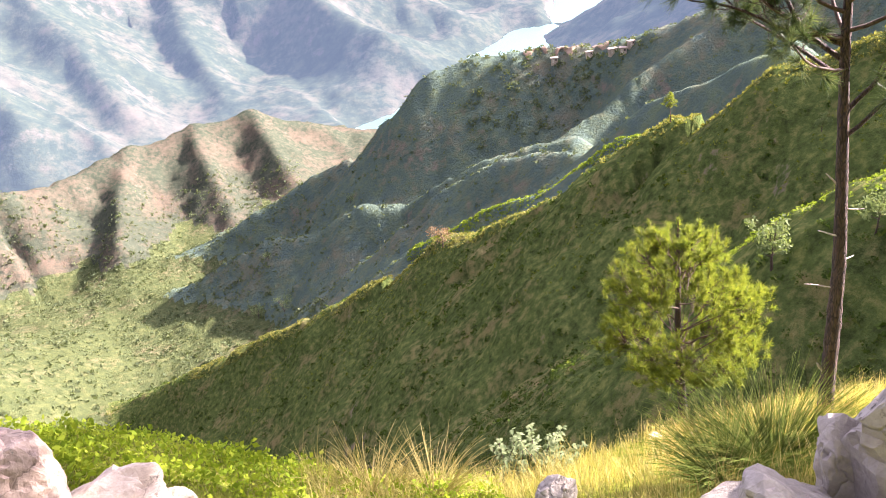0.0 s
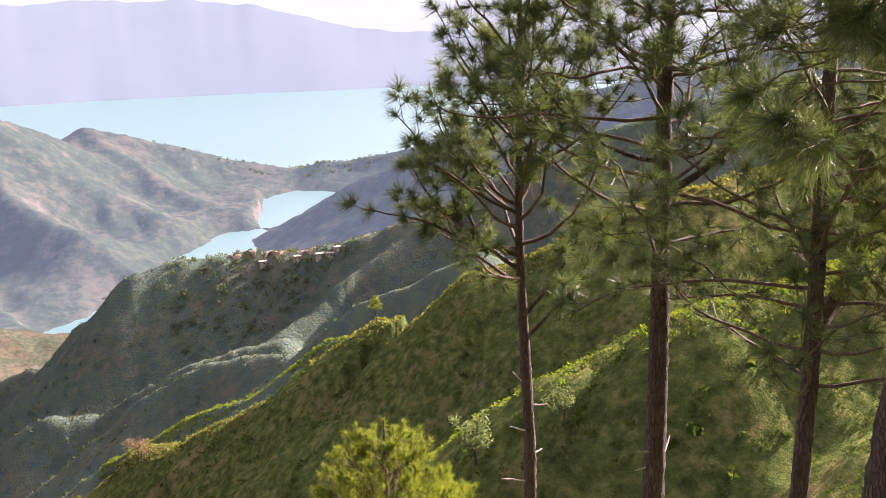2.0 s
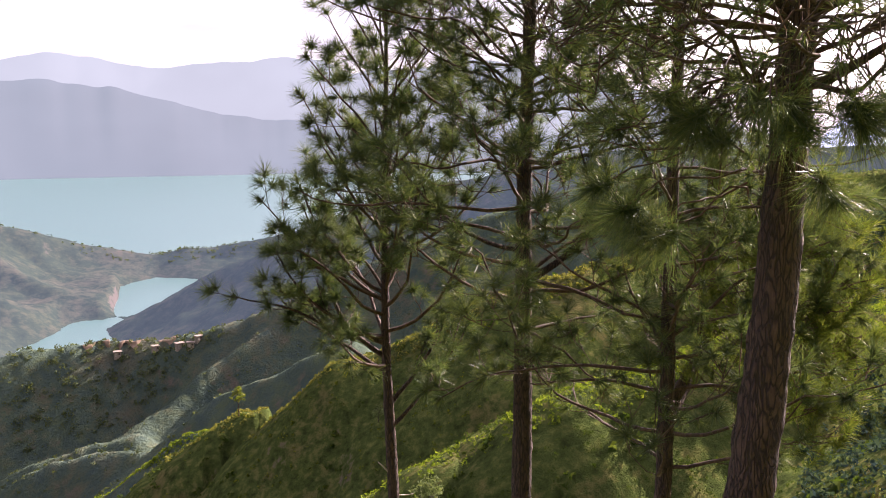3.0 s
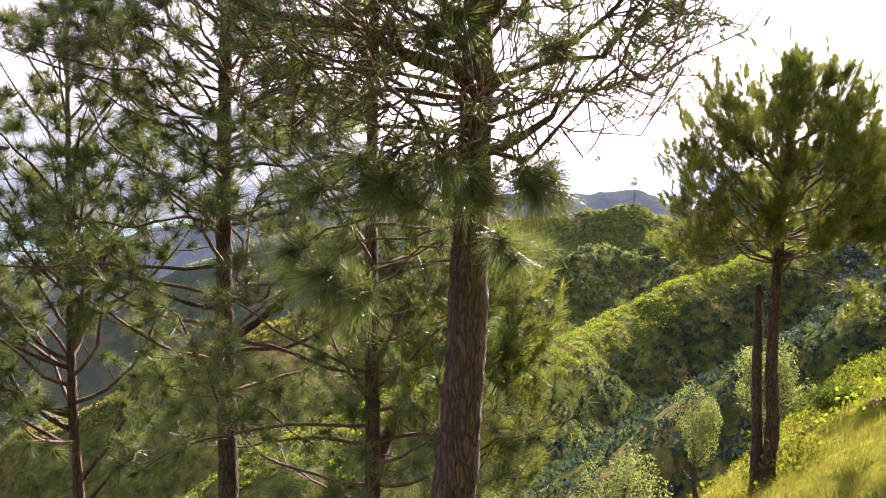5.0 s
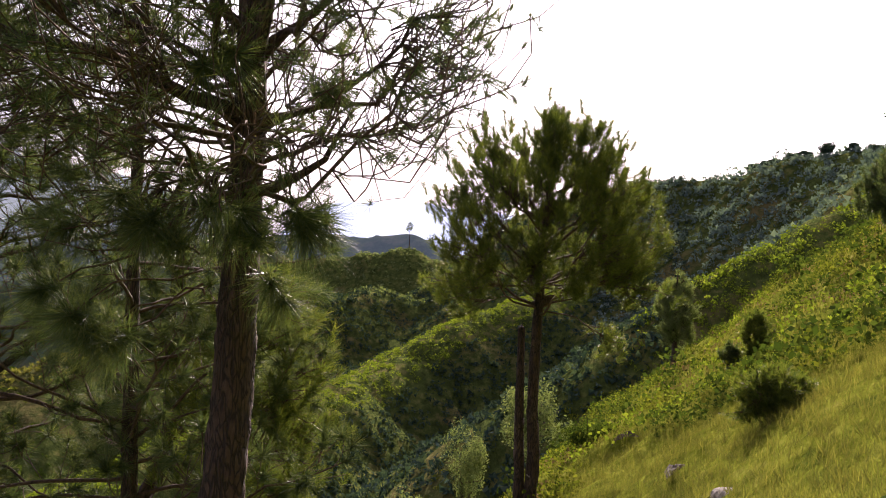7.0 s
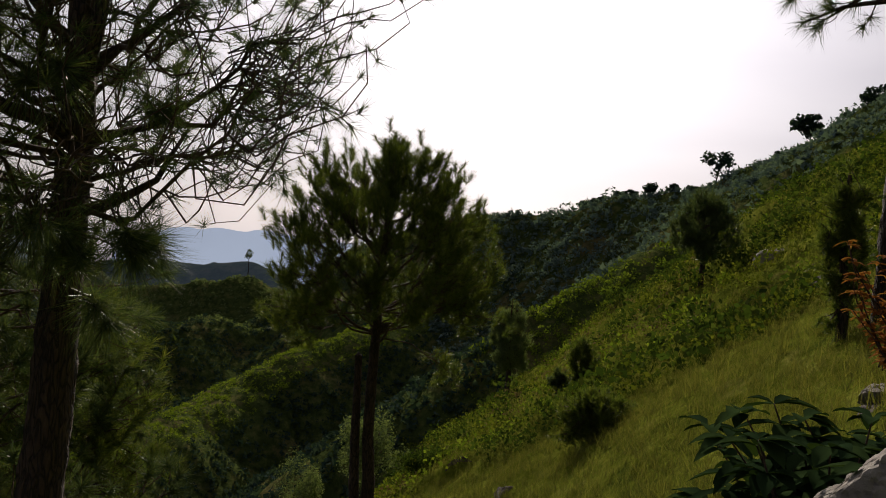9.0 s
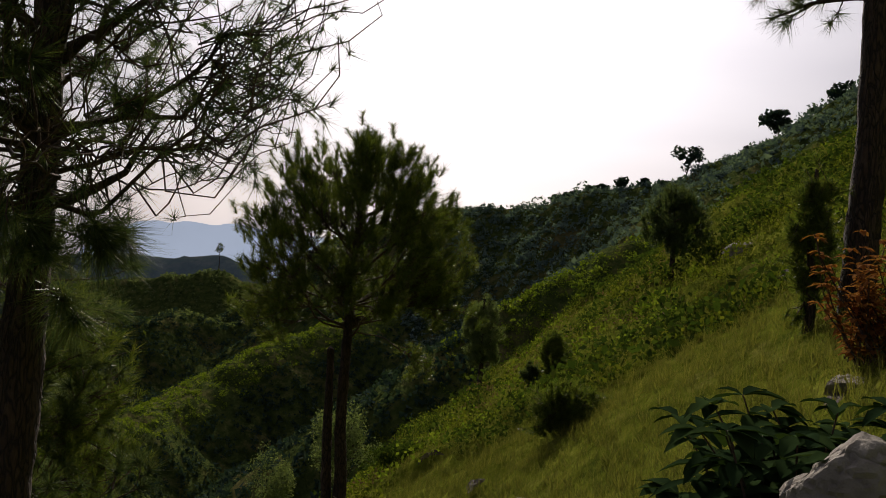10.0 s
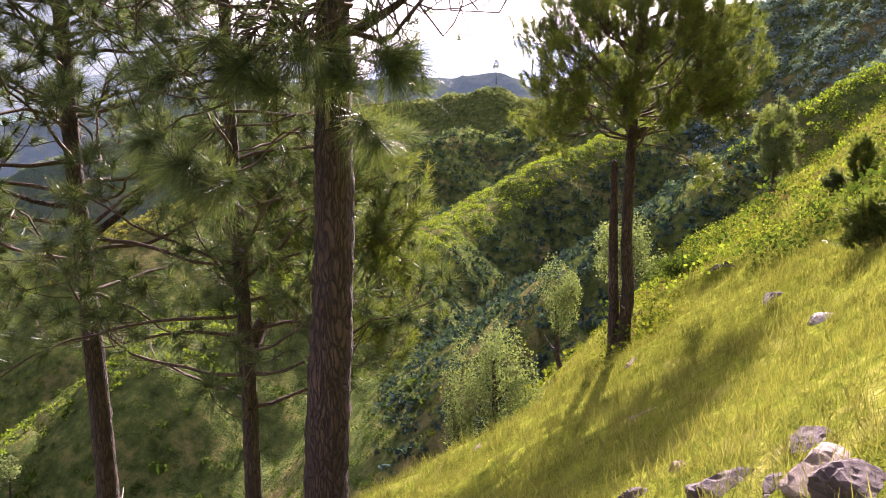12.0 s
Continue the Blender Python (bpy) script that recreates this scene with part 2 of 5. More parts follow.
def rock_material(name, dark, mid, light):
    m, nt, b = begin(name)
    big = noise_out(nt, 1.6, 7, (1, 1, 1.8), 0.62)
    fine = noise_out(nt, 22, 6, (1, 1, 1), 0.7)
    col = ramp(nt, mixed(nt, 0.35, big, fine), [(0.34, dark), (0.5, mid), (0.66, light)])
    spot = ramp(nt, noise_out(nt, 7, 5, (1, 1, 1), 0.75), [(0.60, (0, 0, 0)), (0.68, (1, 1, 1))])
    col = mixed(nt, spot, col, (0.11, 0.10, 0.075))
    co = nt.nodes.new("ShaderNodeTexCoord")
    split = node(nt, "ShaderNodeTexVoronoi", Scale=1.3)
    split.feature = "DISTANCE_TO_EDGE"
    bend = nt.nodes.new("ShaderNodeVectorMath")
    bend.operation = "MULTIPLY_ADD"
    bend.inputs[1].default_value = (0.3, 0.3, 0.3)
    wob = node(nt, "ShaderNodeTexNoise", Scale=4.0, Detail=4.0)
    nt.links.new(co.outputs["Object"], wob.inputs["Vector"])
    nt.links.new(wob.outputs["Color"], bend.inputs[0])
    nt.links.new(co.outputs["Object"], bend.inputs[2])
    nt.links.new(bend.outputs[0], split.inputs["Vector"])
    seam = ramp(nt, split.outputs["Distance"], [(0.0, (0.8, 0.8, 0.8)), (0.014, (1, 1, 1))])
    col = mixed(nt, seam, [c * 0.6 for c in dark], col)
    nt.links.new(col, b.inputs["Base Color"])
    b.inputs["Roughness"].default_value = 0.88
    bumped(nt, b, mixed(nt, 0.45, seam, mixed(nt, 0.5, big, fine)), 0.9, 0.07)
    return m


BARK, TWIG, DEADWOOD = bark_material(), twig_material(), dead_wood_material()
ROCK = rock_material("grey_rock", (0.17, 0.146, 0.12), (0.30, 0.265, 0.22), (0.43, 0.39, 0.33))
ROCK_DARK = rock_material("purple_slate_rock", (0.03, 0.02, 0.019), (0.072, 0.05, 0.047), (0.145, 0.108, 0.098))
ROCK_BROWN = rock_material("brown_rock", (0.09, 0.064, 0.048), (0.20, 0.15, 0.115), (0.34, 0.27, 0.21))
ROCK_TAN = rock_material("tan_rock", (0.22, 0.17, 0.12), (0.42, 0.34, 0.25), (0.60, 0.52, 0.42))


def water_material():
    m, nt, b = begin("turquoise_lake")
    b.inputs["Base Color"].default_value = (0.08, 0.168, 0.167, 1)
    b.inputs["IOR"].default_value = 1.85
    b.inputs["Roughness"].default_value = 0.3
    w = noise_out(nt, 0.6, 2, (1, 1, 1))
    bumped(nt, b, w, 0.1, 1.0)
    return m


WATER = water_material()

# ---- the land ----


def hashed(ix, iy, seed):
    h = np.sin(ix * 127.1 + iy * 311.7 + seed * 74.7) * 43758.5453
    return h - np.floor(h)


def value_noise(x, y, seed):
    ix, iy = np.floor(x), np.floor(y)
    fx, fy = x - ix, y - iy
    fx, fy = fx * fx * (3 - 2 * fx), fy * fy * (3 - 2 * fy)
    a, b = hashed(ix, iy, seed), hashed(ix + 1, iy, seed)
    c, d = hashed(ix, iy + 1, seed), hashed(ix + 1, iy + 1, seed)
    return (a + (b - a) * fx) * (1 - fy) + (c + (d - c) * fx) * fy


def fbm(x, y, size, octaves=4, seed=0):
    total, amp, norm = 0.0, 1.0, 0.0
    for k in range(octaves):
        total = total + amp * (value_noise(x / size * 2**k, y / size * 2**k, seed + k) - 0.5)
        norm += amp
        amp *= 0.5
    return total / norm * 2


def spot(az, el, d):
    """A point seen from the viewpoint: degrees to the right of ahead, degrees up, metres away on the level."""
    a = radians(az)
    return d * math.sin(a), d * math.cos(a), d * math.tan(radians(el))


RIDGES = []


def ridge(zone, points, slope, round_off=4.0, gully=0.0, gully_size=40.0, far_slope=None):
    """A crest line through spots; its flanks fall off at a slope."""
    RIDGES.append((zone, np.array([spot(*p) for p in points]), slope, round_off, gully, gully_size, far_slope or slope))


LAKE_Z = -250.0
# how far away the shore across the water runs, by direction
SHORE = ([-45, -5.5, -2, 1, 4.4, 6.0, 8.4, 9.2, 9.6, 11.7, 14.5, 34], [780, 800, 835, 960, 1041, 1128, 1128, 1190, 1340, 1403, 1376, 1340])
# zones: 1 scrub slopes near by, 2 valley slopes, 3 hazy spurs, 4 distant slopes, 5 bare foothills
# long dark ridge across the ravine
ridge(1, [(-34, -29.5, 440), (-27.2, -30.6, 375), (-15.5, -29.6, 305), (-8.3, -28.4, 268), (0.8, -25.5, 232), (9.2, -23.6, 203), (17.1, -19.4, 180),
          (25.3, -15.6, 168), (35, -11.5, 165), (47, -7.5, 185), (60, -5.0, 230)], 0.88, 9.0, 7.0, 17)
# low sunlit spur inside the ravine
ridge(1, [(17, -37, 112), (23, -32.1, 106), (28, -26.8, 100), (33, -22.2, 96), (40, -18.0, 98), (50, -14.0, 115), (58.4, -11.2, 145), (62, -8.9, 158), (65.5, -6.7, 168), (72, -4.5, 185)], 0.95, 9.0, 3.0, 16)
# hill with the lone tree
ridge(1, [(52, -4.0, 300), (59.3, -3.0, 290), (62, -2.5, 285), (66, -3.2, 280), (74, -1.0, 255)], 0.8, 6.0, 4.0, 24)
# wooded main ridge
ridge(1, [(70, 0.5, 250), (77.3, 2.8, 215), (82.4, 2.8, 205), (86, 4.1, 195), (89, 4.7, 188), (92, 5.3, 180), (95, 6.7, 172), (98, 8.0, 160), (103, 11.8, 140), (115, 16, 120)], 0.86, 5.0, 5.0, 22)
# green spur beyond the home slope
ridge(1, [(76, -8.5, 82), (80.6, -5.2, 84), (82.7, -3.2, 86), (85.8, -1.0, 88), (89.3, 1.2, 90), (92.7, 3.3, 94), (98, 6.0, 100), (106, 11, 105)], 0.75, 3.0, 2.0, 14)
# behind the long ridge
ridge(3, [(-1.3, -25.4, 275), (3.9, -23.8, 258), (9.3, -22.8, 242), (13.3, -20.2, 228), (16.3, -19.6, 215)], 0.8, 2.0, 3.0, 20)
ridge(3, [(-1.4, -23.7, 345), (1.0, -22.0, 335), (3.9, -20.8, 322), (7.9, -20.5, 305), (10.6, -20.8, 290), (16, -18, 270), (24, -14.5, 240)], 0.8, 3.0, 6.0, 30)
ridge(3, [(-18.8, -24.9, 480), (-15.5, -24.0, 470), (-12.3, -23.0, 458), (-8.8, -23.3, 440), (-5.2, -22.1, 425), (-2.2, -22.6, 410), (3, -20.5, 385), (10, -19.5, 360)], 0.8, 4.0, 9.0, 40)
ridge(3, [(-21.5, -24.0, 535), (-19.9, -23.3, 545), (-14.9, -22.0, 540), (-8, -19.8, 525), (-4.6, -18.8, 510), (-1.8, -16.7, 495), (1.2, -14.5, 485), (4, -13.9, 485), (9.9, -14.1, 470), (13.6, -13.8, 455),
          (17, -13.2, 440), (26, -9.5, 430), (38, -5.0, 430), (52, -1.9, 500)], 0.92, 6.0, 9.0, 50)
ridge(3, [(5.5, -21.6, 365), (6.7, -20.7, 370), (9.6, -19.2, 378), (12, -18.3, 385), (15, -16.1, 400), (20, -13.0, 420)], 0.9, 2.0, 5.0, 35)
ridge(5, [(-36, -14, 640), (-27.3, -16.1, 640), (-24.6, -16.8, 650), (-20.8, -15.9, 680), (-15.3, -15.5, 700), (-11.2, -15.4, 710), (-7.9, -16.2, 715), (-4.9, -18.0, 715)], 0.74, 3.0, 12.0, 32)
ridge(5, [(-11.2, -15.4, 708), (-10.5, -17.3, 660), (-9.6, -20.0, 605)], 0.64, 3.0, 11.0, 20)
ridge(5, [(-15.3, -15.4, 700), (-14.9, -18.0, 640), (-14.2, -21.4, 575)], 0.64, 3.0, 11.0, 20)
ridge(5, [(-19.5, -15.8, 690), (-21.0, -18.6, 620), (-22.0, -21.5, 560)], 0.8, 3.0, 8.0, 28)
ridge(5, [(-32, -8.8, 900), (-25.7, -11.4, 850), (-22.8, -12.6, 820), (-20.6, -15.4, 770)], 1.05, 3.0, 12.0, 40)
ridge(2, [(-60, -12, 330), (-44, -20, 400), (-34, -24.0, 440), (-30, -27.0, 430)], 0.6, 10.0, 10.0, 40)
# mountain across the bay
ridge(4, [(-50, 2.0, 1000), (-36, 0.0, 1050), (-24, -3.2, 1150), (-16.7, -6.0, 1220), (-14.6, -5.8, 1230), (-11.4, -4.8, 1230), (-8.6, -4.1, 1240), (-6.8, -3.9, 1250), (-4.1, -5.0, 1320), (-2.6, -6.1, 1380)], 0.72, 12.0, 45.0, 130)
ridge(4, [(-6.8, -3.9, 1250), (-3.8, -7.2, 1180), (0.0, -9.3, 1140), (2.6, -10.7, 1110), (5.9, -13.3, 1075)], 0.62, 8.0, 30.0, 110)
ridge(4, [(-6.8, -4.4, 1240), (-5.5, -9.0, 1060), (-2.0, -11.5, 960), (1.0, -14.6, 900)], 0.66, 8.0, 30.0, 90)
ridge(4, [(-14.6, -5.8, 1230), (-14.0, -10.0, 1030), (-12.5, -14.0, 900)], 0.7, 8.0, 30.0, 90)
ridge(4, [(-24, -3.2, 1150), (-21.0, -8.0, 980), (-19.0, -13.0, 850)], 0.7, 8.0, 30.0, 90)
ridge(4, [(-32, -1.5, 1080), (-28.0, -7.0, 930), (-25.0, -12.0, 800)], 0.7, 8.0, 30.0, 90)
ridge(4, [(-2.6, -6.1, 1420), (-0.8, -5.4, 1430), (1.3, -5.8, 1430), (3.7, -6.6, 1440), (6.5, -7.4, 1460), (8.9, -8.0, 1470), (11.6, -8.6, 1480), (14.8, -8.4, 1480), (20, -7.6, 1480), (30, -4.5, 1350), (45, -1.5, 1200)], 0.6, 8.0, 26.0, 100)
ridge(4, [(-0.8, -5.4, 1430), (3.0, -8.6, 1280), (7.2, -11.5, 1190), (9.4, -12.7, 1135)], 0.58, 8.0, 22.0, 90)
ridge(4, [(9.8, -13.5, 1080), (10.4, -13.1, 1072), (12.3, -12.0, 1068), (14.5, -10.5, 1065), (16.6, -9.5, 1060), (20, -8.2, 1045), (26, -6.0, 1000), (40, -2.5, 900), (62, -1.6, 760)], 0.5, 8.0, 16.0, 80)


def ridge_height(x, y, r):
    zone, pts, slope, round_off, gully, gully_size, far_slope = r
    best = np.full(x.shape, -1e9)
    along = np.zeros(x.shape)
    run = 0.0
    for a, b in zip(pts[:-1], pts[1:]):
        dx, dy = b[0] - a[0], b[1] - a[1]
        n2 = dx * dx + dy * dy
        t = np.clip(((x - a[0]) * dx + (y - a[1]) * dy) / n2, 0, 1)
        d = np.hypot(x - a[0] - t * dx, y - a[1] - t * dy)
        h = a[2] + t * (b[2] - a[2]) - slope * (np.sqrt(d * d + round_off**2) - round_off)
        win = h > best
        along = np.where(win, run + t * math.sqrt(n2), along)
        best = np.where(win, h, best)
        run += math.sqrt(n2)
    if gully:
        top = np.interp(along, np.cumsum(np.r_[0, np.hypot(*np.diff(pts[:, :2], axis=0).T)]), pts[:, 2])
        below = np.clip((top - best) / (gully * 2.0), 0, 1)
        wob = fbm(x, y, gully_size * 1.3, 3, 11) * gully_size * 0.4
        rib = np.minimum(np.abs(fbm(along + wob, best * 0.35, gully_size, 3, 5 + len(pts))), 0.6)
        best = best - gully * below * (0.55 - rib) * 1.3
        fine = np.abs(fbm(along + wob * 0.6, best * 0.12, gully_size * 0.32, 2, 17 + len(pts)))
        best = best + gully * 0.32 * below * np.minimum(fine, 0.5)
    return best


def lip_at(x):
    """How far ahead the near grass breaks off into the ravine."""
    sig = lambda v: 1 / (1 + np.exp(np.clip(-v, -40, 40)))
    return 10.5 + 4.5 * sig((x - 3.0) / 1.5) - 10.0 * sig((x - 9.3) / 0.9) + 2.0 * sig((x - 17.0) / 3.0) + 6.0 * sig((x - 30) / 5.0)


def home_slope(x, y):
    """The hillside that the viewer stands on: falls ahead, runs level to the right."""
    z = -1.6 + 0.019 * x - 0.739 * y
    z = z + 2.3 * np.exp(-((x + 5.5) / 4.0) ** 2 - ((y - 7.5) / 5.0) ** 2)
    soft = lambda v, k: np.log1p(np.exp(np.clip(v / k, -40, 40))) * k
    sig = lambda v: 1 / (1 + np.exp(np.clip(-v, -40, 40)))
    lip = lip_at(x)
    z = z - 0.75 * (soft(y - lip, 1.2) - soft(y - lip - 22, 3.0)) - 0.9 * soft(y - 52, 5.0)
    z = z + 1.9 * sig((x - 27) / 4.0) * sig((3.5 - y) / 1.5)
    z = z - 0.55 * soft(x - 44 - 0.25 * y, 2.5)
    z = z - 0.9 * soft(-x - 14, 3.0)
    r = np.hypot(x, y)
    z = z + np.clip(r / 12, 0.05, 1) * (0.9 * fbm(x, y, 11, 3, 2) + 0.35 * fbm(x, y, 2.6, 3, 3))
    z = z + 1.2 * np.clip(r / 40 - 0.4, 0, 1) * fbm(x, y, 17, 3, 8)
    z = z + np.clip((r - 8) / 8, 0, 1) * (0.42 * np.abs(fbm(x, y, 2.0, 2, 4)) + 0.22 * fbm(x, y, 0.9, 2, 6))
    z = z + np.clip((r - 16) / 14, 0, 1) * 0.5 * fbm(x * 0.5, y * 1.6, 3.4, 2, 12)
    return np.minimum(z, 95 + 6 * fbm(x, y, 60, 3, 9))


def land(x, y):
    """Height and zone of the ground."""
    hs, zones = [home_slope(x, y)], [0]
    for r in RIDGES:
        hs.append(ridge_height(x, y, r))
        zones.append(r[0])
    hs = np.array(hs)
    r = np.hypot(x, y)
    az = np.degrees(np.arctan2(x, y))
    floor = -236 + 4 * fbm(x, y, 90, 3, 21) - 30 * np.clip((r - 740 - 260 * np.clip((-5 - az) / 5, 0, 1)) / 60, 0, 1) + 25 * np.clip((560 - r) / 300, 0, 1)
    floor = np.where(r > 1600, -300.0, floor)
    shore = np.interp(az, SHORE[0], SHORE[1])
    apron = np.where((r < 1600) & (az < 34), np.minimum(LAKE_Z + 0.3 * (r - shore), LAKE_Z + 16), -300.0)
    hs = np.concatenate([hs, floor[None], apron[None]])
    which = np.argmax(hs, 0)
    k = np.clip(r / 90, 0.25, 8.0)
    top = hs.max(0)
    z = top + k * np.log(np.exp(np.clip((hs - top) / k, -30, 0)).sum(0))
    rough = np.clip(r / 120, 0, 1)
    z = z + rough * (1.6 * fbm(x, y, 9, 3, 31) + 0.8 * fbm(x, y, 3.5, 2, 32)) + np.clip(r / 600, 0, 1) * 6 * fbm(x, y, 50, 4, 33)
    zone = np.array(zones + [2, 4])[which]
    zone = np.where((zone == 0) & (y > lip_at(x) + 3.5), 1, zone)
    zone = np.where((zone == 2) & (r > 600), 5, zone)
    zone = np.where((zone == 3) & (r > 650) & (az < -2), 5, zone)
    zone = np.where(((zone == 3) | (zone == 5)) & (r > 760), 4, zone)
    return z, zone


def land_z(x, y):
    return float(land(np.array([float(x)]), np.array([float(y)]))[0][0])


def mesh_object(name, verts, faces, material, parent=None, smooth=False, label=""):
    me = bpy.data.meshes.new(name)
    me.from_pydata([tuple(v) for v in verts], [], [tuple(f) for f in faces])
    for m in material if isinstance(material, (list, tuple)) else [material]:
        me.materials.append(m)
    if smooth:
        me.polygons.foreach_set("use_smooth", [True] * len(me.polygons))
    ob = new(name, me)
    if parent:
        ob.parent = parent
    if label:
        ob["label"] = label
    return ob


def build_land():
    az = np.concatenate([np.arange(-42, 60, 0.3), np.arange(60, 118, 0.36), np.arange(118, 318, 5.0)])
    rr = np.concatenate([[0.0], np.geomspace(0.8, 6, 34), np.geomspace(6, 60, 165)[1:], np.geomspace(60, 520, 180)[1:], np.geomspace(520, 1500, 120)[1:], np.geomspace(1500, 4900, 16)[1:]])
    A, Rr = np.meshgrid(np.radians(az), rr)
    X, Y = Rr * np.sin(A), Rr * np.cos(A)
    Z, zone = land(X, Y)
    n, m = len(rr), len(az)
    verts = np.stack([X, Y, Z], -1).reshape(-1, 3)
    i, j = np.meshgrid(np.arange(n - 1), np.arange(m), indexing="ij")
    j2 = (j + 1) % m
    faces = np.stack([i * m + j, i * m + j2, (i + 1) * m + j2, (i + 1) * m + j], -1).reshape(-1, 4)
    faces = faces[:, ::-1]
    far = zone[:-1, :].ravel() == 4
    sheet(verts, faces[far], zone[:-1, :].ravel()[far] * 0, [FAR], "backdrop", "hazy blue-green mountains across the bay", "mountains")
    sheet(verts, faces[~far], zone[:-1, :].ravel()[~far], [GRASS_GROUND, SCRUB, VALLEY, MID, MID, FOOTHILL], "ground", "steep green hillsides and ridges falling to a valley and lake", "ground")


def sheet(verts, faces, slots, materials, name, label, category):
    me = bpy.data.meshes.new(name)
    me.vertices.add(len(verts))
    me.vertices.foreach_set("co", verts.ravel())
    me.loops.add(faces.size)
    me.loops.foreach_set("vertex_index", faces.ravel().astype(np.int32))
    me.polygons.add(len(faces))
    me.polygons.foreach_set("loop_start", (np.arange(len(faces)) * 4).astype(np.int32))
    me.polygons.foreach_set("material_index", slots.astype(np.int32))
    me.polygons.foreach_set("use_smooth", np.ones(len(faces), bool))
    me.update(calc_edges=True)
    for mt in materials:
        me.materials.append(mt)
    return tagged(new(name, me), label, category, kind="structure")


build_land()
lake = mesh_object("water", [(-4800, 300, LAKE_Z), (4800, 300, LAKE_Z), (4800, 4890, LAKE_Z), (-4800, 4890, LAKE_Z)], [(0, 1, 2, 3)], WATER)
tagged(lake, "calm turquoise reservoir winding between the hills", "water", kind="structure")


def far_range(name, dist, el_fun, haze_tint, seed):
    """A mountain range beyond the lake; its haze is painted as pale emission."""
    az = np.arange(-60, 112, 0.25)
    top = np.array([dist * math.tan(radians(el_fun(a))) for a in az]) + 0.022 * dist * fbm(az, az * 0 + seed, 7.0, 5, seed)
    verts, faces, rows = [], [], 14
    for k in range(rows):
        f = k / (rows - 1)
        d = dist - 0.10 * dist * (1 - f)
        wig = 0.02 * dist * fbm(az, az * 0 + k * 0.1, 9.0, 3, seed + 3)
        dd = d + wig * (1 - f)
        z = LAKE_Z + (top - LAKE_Z) * f**0.9
        verts += [(q * math.sin(radians(a)), q * math.cos(radians(a)), h) for a, q, h in zip(az, dd, z)]
    m = len(az)
    for k in range(rows - 1):
        faces += [(k * m + i, k * m + i + 1, (k + 1) * m + i + 1, (k + 1) * m + i) for i in range(m - 1)]
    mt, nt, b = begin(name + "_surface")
    # no air in between: the haze is this glowing pale colour
    col = ramp(nt, noise_out(nt, 0.0012, 3), [(0.35, haze_tint), (0.65, [c * 1.12 for c in haze_tint])])
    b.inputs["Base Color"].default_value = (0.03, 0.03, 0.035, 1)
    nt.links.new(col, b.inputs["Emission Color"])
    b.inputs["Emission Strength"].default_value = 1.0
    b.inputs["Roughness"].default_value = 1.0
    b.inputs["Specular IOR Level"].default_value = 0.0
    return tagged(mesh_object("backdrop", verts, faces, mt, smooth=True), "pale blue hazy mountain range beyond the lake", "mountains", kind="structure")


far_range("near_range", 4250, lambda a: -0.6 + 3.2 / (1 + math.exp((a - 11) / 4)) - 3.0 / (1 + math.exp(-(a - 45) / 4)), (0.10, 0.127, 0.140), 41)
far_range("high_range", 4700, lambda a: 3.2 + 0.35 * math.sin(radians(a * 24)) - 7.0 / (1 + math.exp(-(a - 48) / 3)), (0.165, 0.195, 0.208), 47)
# brighter colour stands in for haze lit from the sun's side
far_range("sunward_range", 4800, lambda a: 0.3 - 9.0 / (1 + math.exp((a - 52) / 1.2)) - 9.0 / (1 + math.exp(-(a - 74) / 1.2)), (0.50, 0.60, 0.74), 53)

# ---- makers of plants and stones ----


class Geo:
    """Collects vertices and faces of one mesh."""

    def __init__(self):
        self.v, self.f, self.n = [], [], 0

    def add(self, verts, faces):
        self.v.append(np.asarray(verts, float))
        self.f.append(np.asarray(faces, int) + self.n)
        self.n += len(verts)

    def made(self, name, material, parent=None, smooth=True, label="", kind=""):
        verts = np.concatenate(self.v)
        tris = [f for f in self.f if f.shape[1] == 3]
        quads = [f for f in self.f if f.shape[1] == 4]
        flat = np.concatenate([f.ravel() for f in tris + quads])
        sizes = np.concatenate([np.full(len(f), f.shape[1]) for f in tris + quads])
        me = bpy.data.meshes.new(name)
        me.vertices.add(len(verts))
        me.vertices.foreach_set("co", verts.ravel())
        me.loops.add(len(flat))
        me.loops.foreach_set("vertex_index", flat.astype(np.int32))
        me.polygons.add(len(sizes))
        me.polygons.foreach_set("loop_start", np.concatenate([[0], np.cumsum(sizes)[:-1]]).astype(np.int32))
        me.polygons.foreach_set("use_smooth", np.full(len(sizes), smooth))
        me.update(calc_edges=True)
        me.materials.append(material)
        ob = new(name, me)
        if parent:
            ob.parent = parent
        return tagged(ob, label, kind=kind)


def unit(v):
    v = np.asarray(v, float)
    return v / max(np.linalg.norm(v), 1e-9)


